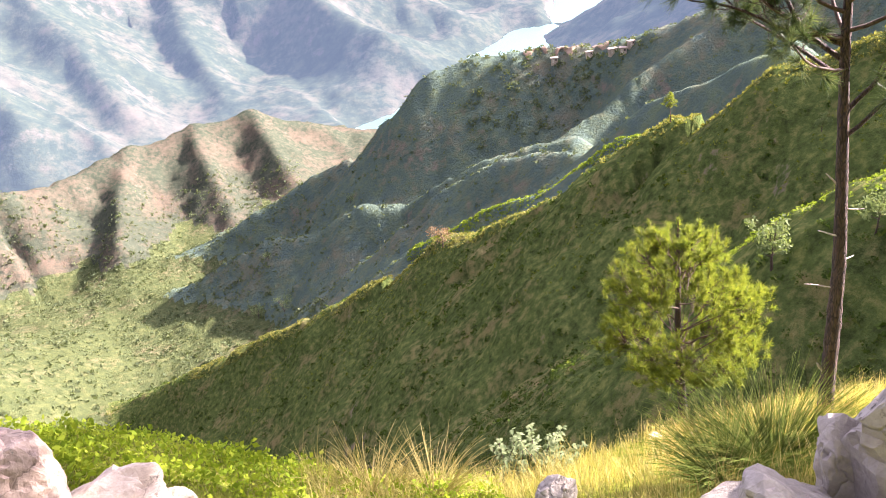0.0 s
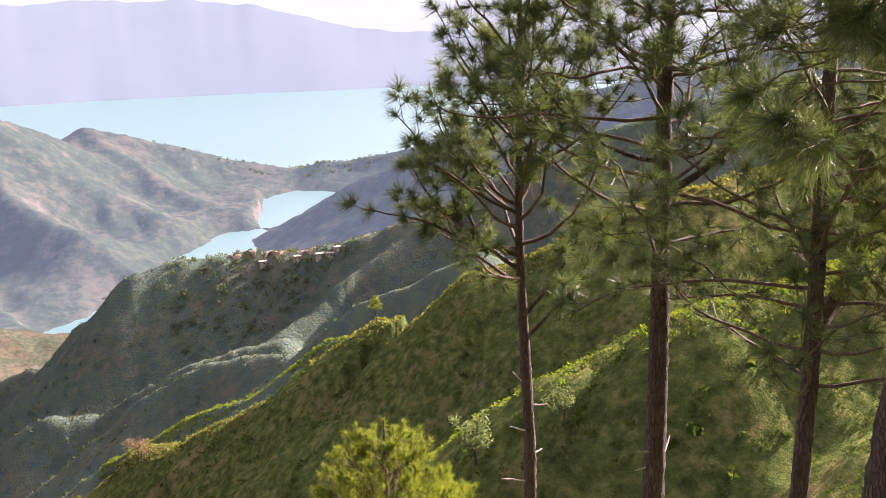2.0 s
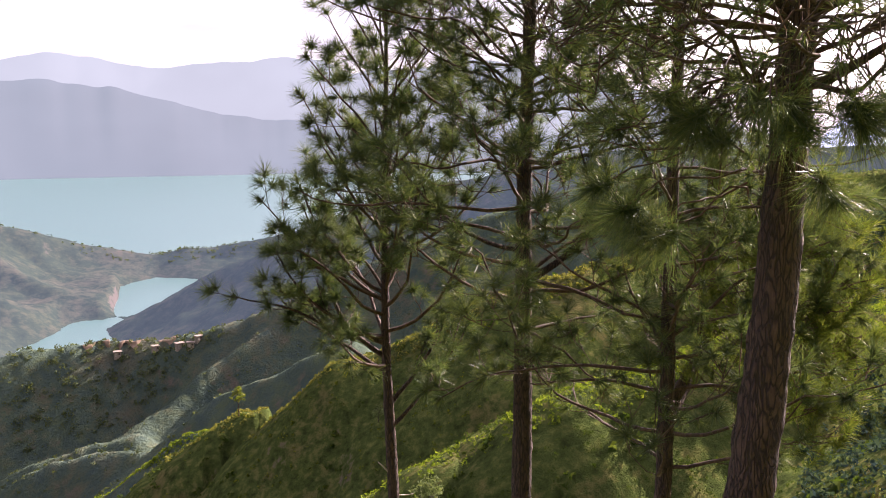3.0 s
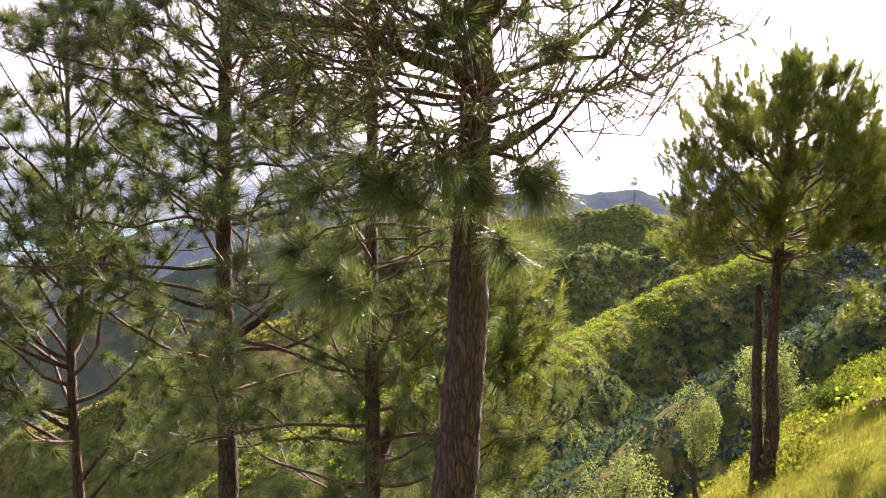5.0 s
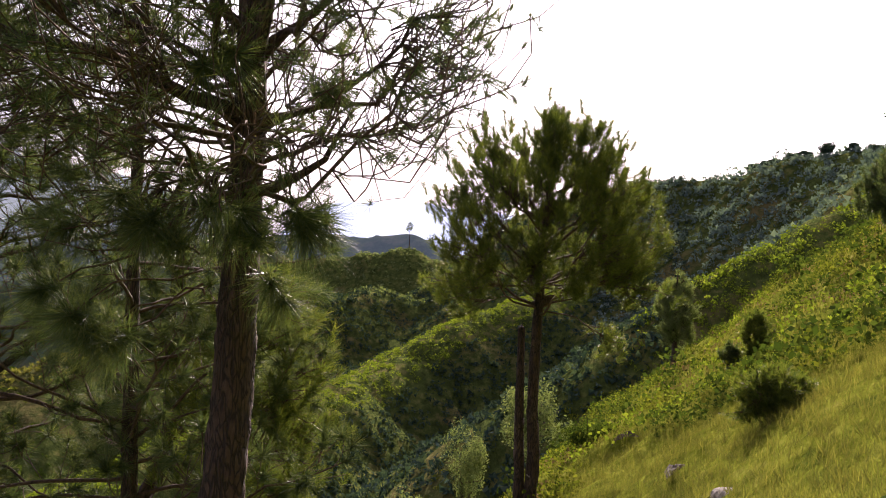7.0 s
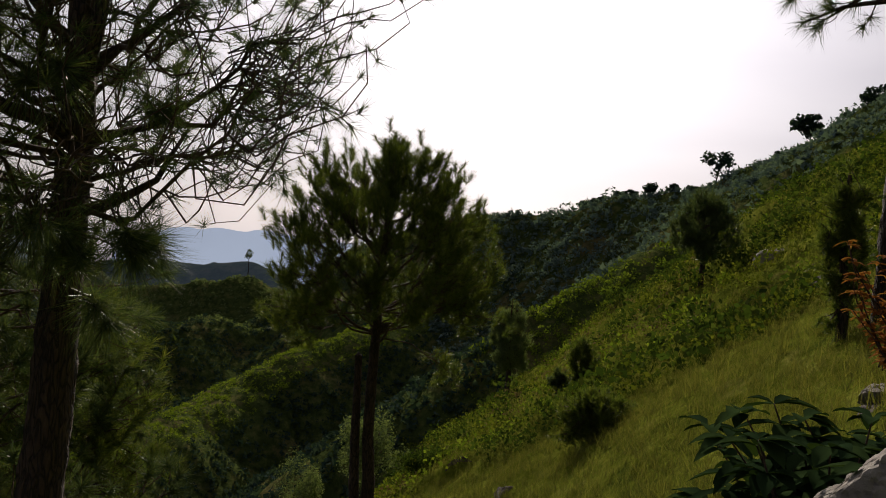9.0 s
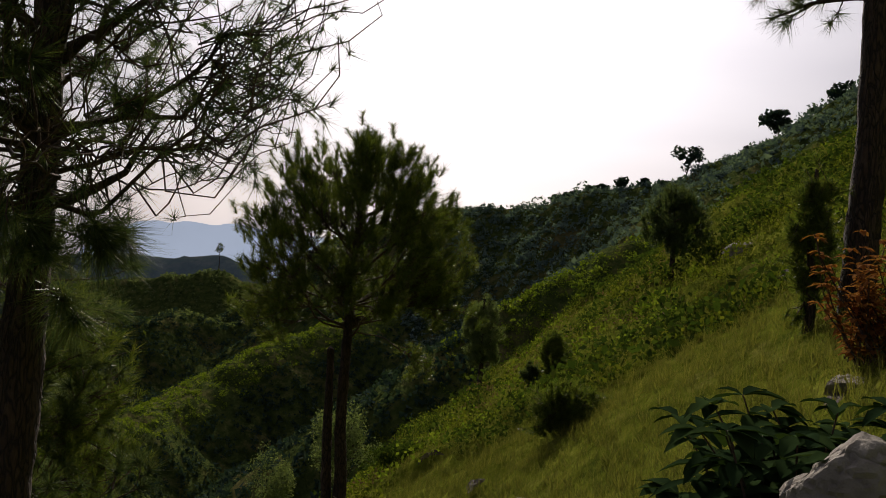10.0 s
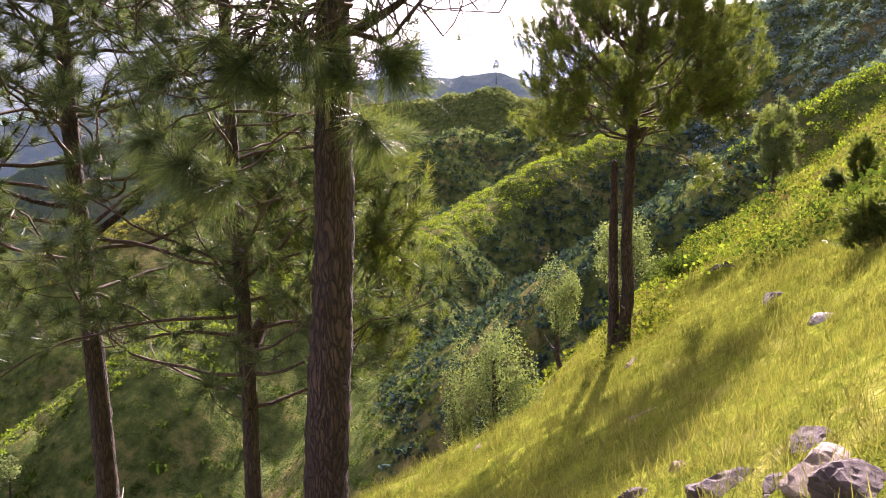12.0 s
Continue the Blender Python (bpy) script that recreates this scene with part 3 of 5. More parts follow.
def tube(g, pts, radii, sides=6, rough=0.0, rng=None):
    pts = np.asarray(pts, float)
    n = len(pts)
    tan = np.gradient(pts, axis=0)
    tan /= np.linalg.norm(tan, axis=1)[:, None] + 1e-9
    ref = np.array([1.0, 0, 0]) if abs(tan[0][0]) < 0.8 else np.array([0, 1.0, 0])
    a = np.cross(tan, ref)
    a /= np.linalg.norm(a, axis=1)[:, None] + 1e-9
    b = np.cross(tan, a)
    ang = np.linspace(0, 2 * np.pi, sides, endpoint=False)
    rad = np.asarray(radii, float)[:, None] * np.ones((1, sides))
    if rough and rng is not None:
        rad = rad * (1 + rough * rng.standard_normal(rad.shape))
    ring = pts[:, None] + rad[..., None] * (np.cos(ang)[None, :, None] * a[:, None] + np.sin(ang)[None, :, None] * b[:, None])
    i, j = np.meshgrid(np.arange(n - 1), np.arange(sides), indexing="ij")
    j2 = (j + 1) % sides
    f = np.stack([i * sides + j, (i + 1) * sides + j, (i + 1) * sides + j2, i * sides + j2], -1).reshape(-1, 4)
    g.add(ring.reshape(-1, 3), f)
    g.add(np.vstack([ring[-1], pts[-1] + tan[-1] * radii[-1]]), [(k, sides, (k + 1) % sides) for k in range(sides)])


def wander(rng, start, direction, length, steps, lift, wiggle):
    p, d, out = np.array(start, float), unit(direction), [np.array(start, float)]
    for _ in range(steps):
        d = unit(d + np.array([0, 0, lift / steps]) + rng.standard_normal(3) * wiggle)
        p = p + d * (length / steps)
        out.append(p)
    return np.array(out)


def needles(g, rng, centres, dirs, size, count, width=0.006, droop=0.25, root_run=0.32, low=12, high=85):
    """A brush of long needles round the end of each twig."""
    if not len(centres):
        return
    c = np.repeat(np.array(centres), count, 0)
    d = np.repeat(np.array(dirs), count, 0)
    m = len(c)
    spread = rng.standard_normal((m, 3))
    spread -= (spread * d).sum(1)[:, None] * d
    spread /= np.linalg.norm(spread, axis=1)[:, None] + 1e-9
    ang = np.radians(rng.uniform(low, high, m))[:, None]
    nd = np.cos(ang) * d + np.sin(ang) * spread
    nd[:, 2] -= droop * rng.uniform(0.2, 1, m)
    nd /= np.linalg.norm(nd, axis=1)[:, None]
    own = np.repeat(rng.uniform(0.75, 1.2, len(centres)), count)
    L = (own * size * rng.uniform(0.7, 1.1, m))[:, None]
    root = c - d * (rng.uniform(0, root_run, m)[:, None] * size)
    side = np.cross(nd, rng.standard_normal((m, 3)))
    side /= np.linalg.norm(side, axis=1)[:, None] + 1e-9
    w = width * 0.5
    tip = root + nd * L + np.array([0, 0, -0.10]) * L
    v = np.stack([root - side * w, root + side * w, tip], 1).reshape(-1, 3)
    k = np.arange(m)[:, None] * 3
    g.add(v, np.hstack([k, k + 1, k + 2]))


def limb_with_twigs(wood, rng, start, direction, length, radius, lift, tufts, twig_gap=0.24, twig_len=0.45, bare=0.3, wiggle=0.10, hook=0.9):
    """One limb with side twigs; the outer ends carry needle brushes."""
    steps = max(5, int(length / 0.22))
    path = wander(rng, start, direction, length, steps, lift, wiggle)
    f = np.linspace(0, 1, len(path))
    tube(wood, path, radius * (1 - 0.82 * f) + 0.003, 6 if radius > 0.03 else 5)
    tufts.append((path[-1], unit(path[-1] - path[-2])))
    s = max(bare * length, 0.15)
    side = 1
    while s < length * 0.97:
        k = s / length
        p = np.array([np.interp(k, f, path[:, q]) for q in range(3)])
        i = min(int(k * steps), steps - 1)
        t = unit(path[i + 1] - path[i])
        across = unit(np.cross(t, [0, 0, 1]) * side + rng.standard_normal(3) * 0.35)
        tl = length * twig_len * (1.05 - 0.6 * k) * rng.uniform(0.6, 1.2)
        tl = max(tl, 0.18)
        tp = wander(rng, p, t * 0.65 + across * 0.8, tl, max(4, int(tl / 0.13)), hook, 0.22)
        tube(wood, tp, np.linspace(max(radius * 0.34 * (1 - 0.5 * k), 0.006), 0.004, len(tp)), 3)
        tufts.append((tp[-1], unit(tp[-1] - tp[-2])))
        if tl > 0.4:
            for _ in range(int(tl / 0.24)):
                q = rng.uniform(0.35, 0.9)
                j = min(int(q * (len(tp) - 1)), len(tp) - 2)
                tq = wander(rng, tp[j], unit(tp[j + 1] - tp[j]) + rng.standard_normal(3) * 0.7, tl * rng.uniform(0.25, 0.5), 4, hook, 0.22)
                tube(wood, tq, np.linspace(0.006, 0.003, len(tq)), 3)
                tufts.append((tq[-1], unit(tq[-1] - tq[-2])))
        s += twig_gap * rng.uniform(0.6, 1.4)
        side = -side


def bow(p0, p1, p2, n, rng, crook):
    """A crooked curve from p0 to p2 that leans towards p1."""
    f = np.linspace(0, 1, n)[:, None]
    out = p0 * (1 - f) ** 2 + p1 * 2 * f * (1 - f) + p2 * f**2
    kink = rng.standard_normal((n, 3)) * crook * np.linalg.norm(p2 - p0)
    kink[1:-1] = (kink[:-2] + kink[1:-1] * 1.5 + kink[2:]) / 2
    kink[0] = kink[-1] = 0
    return out + kink


def egg(rng, count, centre, radii, hollow=0.72, low=-1.0, lumps=0.16, narrow_top=0.0):
    """Points over the outer part of an egg-shaped crown with an uneven outline."""
    v = rng.standard_normal((count * 3, 3))
    v /= np.linalg.norm(v, axis=1)[:, None]
    v = v[v[:, 2] > low][:count]
    uneven = 1 + lumps * np.sin(v[:, 0] * 5 + v[:, 2] * 4 + centre[2]) * np.cos(v[:, 1] * 6 - v[:, 2] * 5)
    p = v * uneven[:, None] * (rng.uniform(hollow**3, 1, (len(v), 1)) ** (1 / 3))
    p[:, :2] *= (1 - narrow_top * np.clip(p[:, 2:3], -0.4, 1))
    return np.array(centre) + p * np.array(radii)


def clumped(rng, hubs, each, spread, floor=None):
    """Brush ends gathered in clumps round hubs, so that the crown has gaps; none inside below the floor."""
    p = np.repeat(hubs, each, 0) + rng.standard_normal((len(hubs) * each, 3)) * np.array(spread)
    if floor is not None:
        cx, cy, z, inner = floor
        p = p[(p[:, 2] > z) | (np.hypot(p[:, 0] - cx, p[:, 1] - cy) > inner)]
    return p


CANDLE = dict(root_run=1.3, low=12, high=68)


def crown_limbs(tree, rng, stem, tufts, targets, limbs=30, radius=0.025, twig=0.007, rise=0.55, crook=0.05, up=0.5, low=None, side_tufts=0.4, sag=0.12):
    """Limbs that branch into twigs, each ending in one of the crown's needle brushes."""
    targets = np.asarray(targets, float)
    hubs = targets[rng.choice(len(targets), limbs, replace=False)]
    for _ in range(3):
        near = np.argmin(((targets[:, None] - hubs[None]) ** 2).sum(2), 1)
        hubs = np.array([targets[near == k].mean(0) if (near == k).any() else hubs[k] for k in range(limbs)])
    low = stem[0, 2] + 1.0 if low is None else low
    for k in range(limbs):
        mine = targets[near == k]
        if not len(mine):
            continue
        axis = np.array([np.interp(hubs[k][2], stem[:, 2], stem[:, q]) for q in range(2)])
        flat = math.hypot(*(hubs[k][:2] - axis))
        z = min(max(hubs[k][2] - rise * flat, low + rng.uniform(0, 0.5)), stem[-1, 2] - 0.15)
        p0 = np.array([np.interp(z, stem[:, 2], stem[:, q]) for q in range(3)])
        end = p0 + (hubs[k] - p0) * 0.88
        way = end - p0
        path = bow(p0, p0 + way * np.array([0.6, 0.6, 0.35]), end, 9, rng, crook * 0.5)
        wood = Geo()
        r = radius * math.sqrt(len(mine) * limbs / len(targets)) * (0.6 + 0.4 * min(flat, 2))
        tube(wood, path, np.linspace(r, r * 0.3, 9), 6)
        for q in mine:
            i = int(np.clip(np.argmin(((path - q) ** 2).sum(1)) - rng.integers(1, 4), 2, 8))
            span = np.linalg.norm(q - path[i])
            tw = bow(path[i], (path[i] + q) / 2 - np.array([0, 0, sag * span]) + rng.standard_normal(3) * crook * span, q, 6, rng, crook)
            tube(wood, tw, np.linspace(twig, 0.0045, 6), 3)
            t = unit(tw[-1] - tw[-2])
            tufts.append((q, unit(t * 0.7 + np.array([0, 0, up]) + rng.standard_normal(3) * 0.2)))
            if rng.uniform() < side_tufts:
                b = tw[3] + rng.standard_normal(3) * 0.12
                tube(wood, np.array([tw[3], (tw[3] + b) / 2, b]), [0.005, 0.004, 0.003], 3)
                tufts.append((b, unit(b - tw[3] + np.array([0, 0, 0.1]))))
        wood.made("limb", TWIG if r < 0.03 else BARK, tree)


def trunk_mesh(parent, rng, path, radii, sides=14, name="trunk"):
    g = Geo()
    n = int(np.linalg.norm(np.diff(path, axis=0), axis=1).sum() / 0.12)
    old = np.linspace(0, 1, len(path))
    f = np.linspace(0, 1, max(n, 8))
    fine = np.stack([np.interp(f, old, path[:, k]) for k in range(3)], 1)
    rr = np.interp(f, old, radii)
    tube(g, fine, rr, sides, 0.05, rng)
    return g.made(name, BARK, parent)


def pine(name, label, at, trunk, radius, limbs, seed, tuft=0.24, per_tuft=55, leaf=None, dead=(), width=0.006, group="", droop=0.25, category="pine tree", sub=None, taper=0.75, crown=None, brush=None):
    """at: foot of the trunk; trunk: (x, y, z) offsets along the stem; limbs: (height, azimuth, tilt, length, radius, lift)."""
    rng = np.random.default_rng(seed)
    tree = tagged(new(name), label, category, group)
    tree.location = at
    path = np.array(trunk, float)
    # a smooth stem through the given offsets
    s = np.linspace(0, 1, len(path))
    f = np.linspace(0, 1, 26)
    stem = np.stack([np.interp(f, s, path[:, k]) for k in range(3)], 1)
    stem[1:-1] = (stem[:-2] + stem[1:-1] * 2 + stem[2:]) / 4
    rad = radius * (1 - f) ** taper * 0.93 + 0.012 + radius * 0.35 * np.exp(-f * 26)
    trunk_mesh(tree, rng, stem, rad)
    tufts = []
    for h, az, tilt, length, r, lift in limbs:
        p = np.array([np.interp(h, stem[:, 2], stem[:, k]) for k in range(3)])
        a, e = radians(az), radians(tilt)
        d = np.array([math.sin(a) * math.cos(e), math.cos(a) * math.cos(e), math.sin(e)])
        wood = Geo()
        limb_with_twigs(wood, rng, p, d, length, r, lift, tufts, **(sub or {}))
        wood.made("limb", TWIG if r < 0.03 else BARK, tree)
    if crown:
        crown_limbs(tree, rng, stem, tufts, **crown)
    tufts.append((stem[-1], np.array([0, 0, 1.0])))
    for h, az, tilt, length, r in dead:
        p = np.array([np.interp(h, stem[:, 2], stem[:, k]) for k in range(3)])
        a, e = radians(az), radians(tilt)
        d = np.array([math.sin(a) * math.cos(e), math.cos(a) * math.cos(e), math.sin(e)])
        g = Geo()
        w = wander(rng, p, d, length, 5, 0.2, 0.12)
        tube(g, w, np.linspace(r, r * 0.35, len(w)), 6, 0.1, rng)
        g.made("dead_stub", DEADWOOD, tree, label="bleached broken branch stub")
    g = Geo()
    needles(g, rng, [t[0] for t in tufts], [t[1] for t in tufts], tuft, per_tuft, width, droop, **(brush or {}))
    g.made("needles", leaf or NEEDLE, tree, smooth=False, label="long green needle brushes", kind="stuff")
    return tree


def whorls(rng, low, high, gap, length_at, tilt_at, per=3, radius=0.022, lift=0.5, start=0.0, vary=(0.75, 1.2)):
    """Limbs in rings up the stem."""
    out, h, az = [], low, start
    while h < high:
        k = (h - low) / (high - low)
        for q in range(per):
            az += 360 / per + rng.uniform(-30, 30)
            out.append((h + rng.uniform(-0.12, 0.12), az, tilt_at(k) + rng.uniform(-10, 10), length_at(k) * rng.uniform(*vary), radius * (1.1 - 0.6 * k), lift * rng.uniform(0.6, 1.3)))
        az += 47
        h += gap * rng.uniform(0.75, 1.25)
    return out


def leaf_cloud(g, rng, centre, radii, count, size, clumps=9):
    """Small leaves gathered in uneven clumps round a centre."""
    centre, radii = np.asarray(centre, float), np.asarray(radii, float)
    hubs = rng.standard_normal((clumps, 3))
    hubs /= np.linalg.norm(hubs, axis=1)[:, None]
    hubs *= rng.uniform(0.35, 0.95, (clumps, 1))
    which = rng.integers(0, clumps, count)
    off = rng.standard_normal((count, 3))
    off /= np.linalg.norm(off, axis=1)[:, None] + 1e-9
    off *= (rng.uniform(0, 1, (count, 1)) ** 0.4) * rng.uniform(0.26, 0.5, clumps)[which][:, None]
    p = centre + (hubs[which] + off) * radii
    a = rng.standard_normal((count, 3))
    a /= np.linalg.norm(a, axis=1)[:, None]
    b = np.cross(a, rng.standard_normal((count, 3)))
    b /= np.linalg.norm(b, axis=1)[:, None] + 1e-9
    L = size * rng.uniform(0.6, 1.3, (count, 1))
    v = np.stack([p - a * L, p + b * L * 0.55, p + a * L, p - b * L * 0.55], 1).reshape(-1, 3)
    k = np.arange(count)[:, None] * 4
    g.add(v, np.hstack([k, k + 1, k + 2, k + 3]))


def broad_tree(name, label, at, height, crown, seed, leaf, leaves=900, leaf_size=0.09, trunk_r=0.06, crown_low=0.35, group="", category="tree", clumps=14):
    """A small tree: tapered stem, forked limbs, a crown of leaves in clumps."""
    rng = np.random.default_rng(seed)
    tree = tagged(new(name), label, category, group)
    tree.location = at
    g = Geo()
    stem = wander(rng, (0, 0, -0.2), (rng.uniform(-0.1, 0.1), rng.uniform(-0.1, 0.1), 1), height * 0.8, 10, 0.2, 0.06)
    tube(g, stem, np.linspace(trunk_r, trunk_r * 0.3, len(stem)), 8, 0.05, rng)
    g.made("trunk", BARK, tree)
    for k in range(7):
        wood = Geo()
        i = rng.integers(3, 9)
        d = np.array([rng.uniform(-1, 1), rng.uniform(-1, 1), rng.uniform(0.2, 0.9)])
        w = wander(rng, stem[i], d, crown * rng.uniform(0.6, 1.0), 6, 0.5, 0.15)
        tube(wood, w, np.linspace(trunk_r * 0.4, 0.008, len(w)), 5)
        wood.made("limb", BARK, tree)
    lv = Geo()
    low = height * crown_low
    leaf_cloud(lv, rng, (0, 0, (low + height) / 2), (crown, crown, (height - low) / 2 * 1.05), leaves, leaf_size, clumps)
    lv.made("crown", leaf, tree, smooth=False, kind="stuff")
    return tree


def rock(name, label, at, size, seed, material, squash=0.7, cuts=9, turn=0.0, group="", sub=5):
    """A broken stone: a lump cut by flat planes, with cracks and rough faces."""
    rng = np.random.default_rng(seed)
    bm = bmesh.new()
    bmesh.ops.create_icosphere(bm, subdivisions=sub, radius=1.0)
    co = np.array([v.co[:] for v in bm.verts])
    for _ in range(cuts):
        n = unit(rng.standard_normal(3) * np.array([1, 1, 0.8]))
        d = rng.uniform(0.5, 0.8)
        over = np.maximum(co @ n - d, 0)
        co = co - over[:, None] * n
    out = co * np.array(size)
    big = max(size)
    for k in range(len(out)):
        q = Vector(out[k] / big)
        b = noise.fractal(q * 2.5 + Vector((seed, 0, 0)), 1.0, 2.0, 5) * 0.05
        crack = abs(noise.noise(Vector((q.x * 2.2 + q.z, q.y * 2.2, q.z * 5.0)) + Vector((0, seed, 0))))
        b -= 0.06 * max(0.0, 1 - crack * 9)
        b += noise.noise(q * 14) * 0.012 + noise.noise(q * 34) * 0.006
        out[k] += unit(co[k]) * b * big
    for v, c in zip(bm.verts, out):
        v.co = c
    me = bpy.data.meshes.new(name)
    bm.to_mesh(me)
    bm.free()
    me.materials.append(material)
    ob = new(name, me)
    ob.matrix_world = pose(*at, 0, 0, turn)
    return tagged(ob, label, "rock", group)


def from_view(az, d):
    return d * math.sin(radians(az)), d * math.cos(radians(az))


def on_land(az, d, sink=0.05):
    x, y = from_view(az, d)
    return x, y, land_z(x, y) - sink


def sight(az, el, low, high, step=0.01):
    """Where the line of sight first meets the land, between two distances."""
    d = np.geomspace(low, high, 900)
    x, y = d * math.sin(radians(az)), d * math.cos(radians(az))
    z = land(x, y)[0]
    hit = np.nonzero(z >= d * math.tan(radians(el)))[0]
    i = hit[0] if len(hit) else int(np.argmin(np.abs(z - d * math.tan(radians(el)))))
    return float(x[i]), float(y[i]), float(z[i])


def scrub(name, label, count, az, dist, zones, size, leaf, leaves, seed, category="shrubs", flat=0.7, power=0.5, keep=None, leaf_size=1.35):
    """Many low bushes over a stretch of slope, each a loose clump of leaves."""
    rng = np.random.default_rng(seed)
    a = np.radians(rng.uniform(*az, count))
    d = (rng.uniform(dist[0] ** (1 / power), dist[1] ** (1 / power), count)) ** power
    x, y = d * np.sin(a), d * np.cos(a)
    z, zone = land(x, y)
    patch = fbm(x, y, 40.0 if dist[1] > 120 else 9.0, 3, seed)
    ok = np.isin(zone, zones) & (patch > -0.35 + 0.5 * (rng.uniform(0, 1, count) - 0.5)) & (z > LAKE_Z + 2)
    if keep is not None:
        ok &= keep(x, y, z)
    x, y, z = x[ok], y[ok], z[ok]
    n = len(x)
    r = rng.uniform(*size, n) * rng.uniform(0.6, 1.0, n)
    c = np.repeat(np.stack([x, y, z + r * 0.35 * flat], 1), leaves, 0)
    rr = np.repeat(r, leaves)[:, None]
    m = len(c)
    off = rng.standard_normal((m, 3))
    off /= np.linalg.norm(off, axis=1)[:, None]
    off *= rng.uniform(0.3, 1, (m, 1)) ** 0.5 * rr * np.array([1, 1, flat])
    p = c + off
    u = rng.standard_normal((m, 3))
    u /= np.linalg.norm(u, axis=1)[:, None]
    w = np.cross(u, rng.standard_normal((m, 3)))
    w /= np.linalg.norm(w, axis=1)[:, None] + 1e-9
    L = rr * leaf_size / math.sqrt(leaves) * rng.uniform(0.7, 1.4, (m, 1))
    g = Geo()
    if dist[1] > 120:
        v = np.stack([p - u * L * 1.1, p + w * L, p + u * L * 1.1 - w * L * 0.6], 1).reshape(-1, 3)
        g.add(v, np.arange(m * 3).reshape(-1, 3))
    else:
        v = np.stack([p - u * L, p + w * L * 0.7, p + u * L, p - w * L * 0.7], 1).reshape(-1, 3)
        g.add(v, np.arange(m * 4).reshape(-1, 4))
    return tagged(g.made(name, leaf, smooth=False), label, category, kind="stuff")


def blades(g, rng, x, y, z, n, length, width, lean, curl=0.5, bent=True):
    """Tufts of grass: bent blades in two pieces."""
    m = len(x) * n
    tall = np.repeat(rng.uniform(0.6, 1.3, len(x)), n)
    root = np.repeat(np.stack([x, y, z], 1), n, 0) + rng.standard_normal((m, 3)) * np.array([0.06, 0.06, 0]) * (length / 0.3)
    az = rng.uniform(0, 2 * np.pi, m)
    out = np.stack([np.cos(az), np.sin(az), np.zeros(m)], 1)
    ln = rng.uniform(0.1, 1.0, m)[:, None] * lean
    L = (tall * length * rng.uniform(0.5, 1.15, m))[:, None]
    up = np.array([0, 0, 1.0])
    d1 = up + out * ln
    d1 /= np.linalg.norm(d1, axis=1)[:, None]
    d2 = d1 + out * ln * curl - up * ln * curl * 0.8
    d2 /= np.linalg.norm(d2, axis=1)[:, None]
    mid = root + d1 * L * 0.55
    tip = mid + d2 * L * 0.45
    sa = az + np.pi / 2 + rng.uniform(-0.8, 0.8, m)
    side = np.stack([np.cos(sa), np.sin(sa), np.zeros(m)], 1) * width / 2
    if not bent:
        g.add(np.stack([root - side, root + side, tip], 1).reshape(-1, 3), np.arange(m * 3).reshape(-1, 3))
        return
    v = np.stack([root - side, root + side, mid + side * 0.8, mid - side * 0.8, tip], 1).reshape(-1, 3)
    k = np.arange(m)[:, None] * 5
    g.add(v, np.hstack([k, k + 1, k + 2, k + 3]))
    g.f.append(np.hstack([k + 3, k + 2, k + 4]) + g.n - len(v))


def grass(name, label, count, az, dist, n, length, width, leaf, seed, lean=0.6, keep=None, power=0.5, clump=0.0, bent=False):
    rng = np.random.default_rng(seed)
    a = np.radians(rng.uniform(*az, count))
    d = (rng.uniform(dist[0] ** (1 / power), dist[1] ** (1 / power), count)) ** power
    x, y = d * np.sin(a), d * np.cos(a)
    z, zone = land(x, y)
    ok = (zone == 0) & (fbm(x, y, 2.2, 3, seed) > -1 + clump)
    if keep is not None:
        ok &= keep(x, y)
    g = Geo()
    blades(g, rng, x[ok], y[ok], z[ok] - 0.02, n, length, width, lean, bent=bent)
    return tagged(g.made(name, leaf, smooth=False), label, "grass", kind="stuff")


def land_patch(name, label, category, az, dist, material, lift, seed, steps=(40, 16)):
    """A field or bank laid over the land, with a ragged edge."""
    a = np.radians(np.linspace(*az, steps[0]))
    d = np.linspace(*dist, steps[1])
    A, D = np.meshgrid(a, d)
    u, v = np.meshgrid(np.linspace(-1, 1, steps[0]), np.linspace(-1, 1, steps[1]))
    D = D * (1 + 0.01 * np.sin(A * 300 + seed))
    x, y = D * np.sin(A), D * np.cos(A)
    z = land(x, y)[0] + lift
    inside = (np.abs(u) ** 4 + np.abs(v) ** 4 + 0.5 * fbm(x, y, (dist[1] - dist[0]) * 0.6, 3, seed)) < 0.9
    z = np.where(inside, z, z - lift * 3)
    m = steps[0]
    faces = [(i * m + j, i * m + j + 1, (i + 1) * m + j + 1, (i + 1) * m + j) for i in range(steps[1] - 1) for j in range(m - 1)]
    ob = mesh_object(name, np.stack([x, y, z], -1).reshape(-1, 3), faces, material, smooth=True)
    return tagged(ob, label, category, kind="structure")


def crest_distance(x, y, r):
    """Level distance from a ridge's crest line."""
    best = np.full(np.shape(x), 1e9)
    for a, b in zip(r[1][:-1], r[1][1:]):
        dx, dy = b[0] - a[0], b[1] - a[1]
        t = np.clip(((x - a[0]) * dx + (y - a[1]) * dy) / (dx * dx + dy * dy), 0, 1)
        best = np.minimum(best, np.hypot(x - a[0] - t * dx, y - a[1] - t * dy))
    return best

# ---- the pines near by ----
rng0 = np.random.default_rng(5)


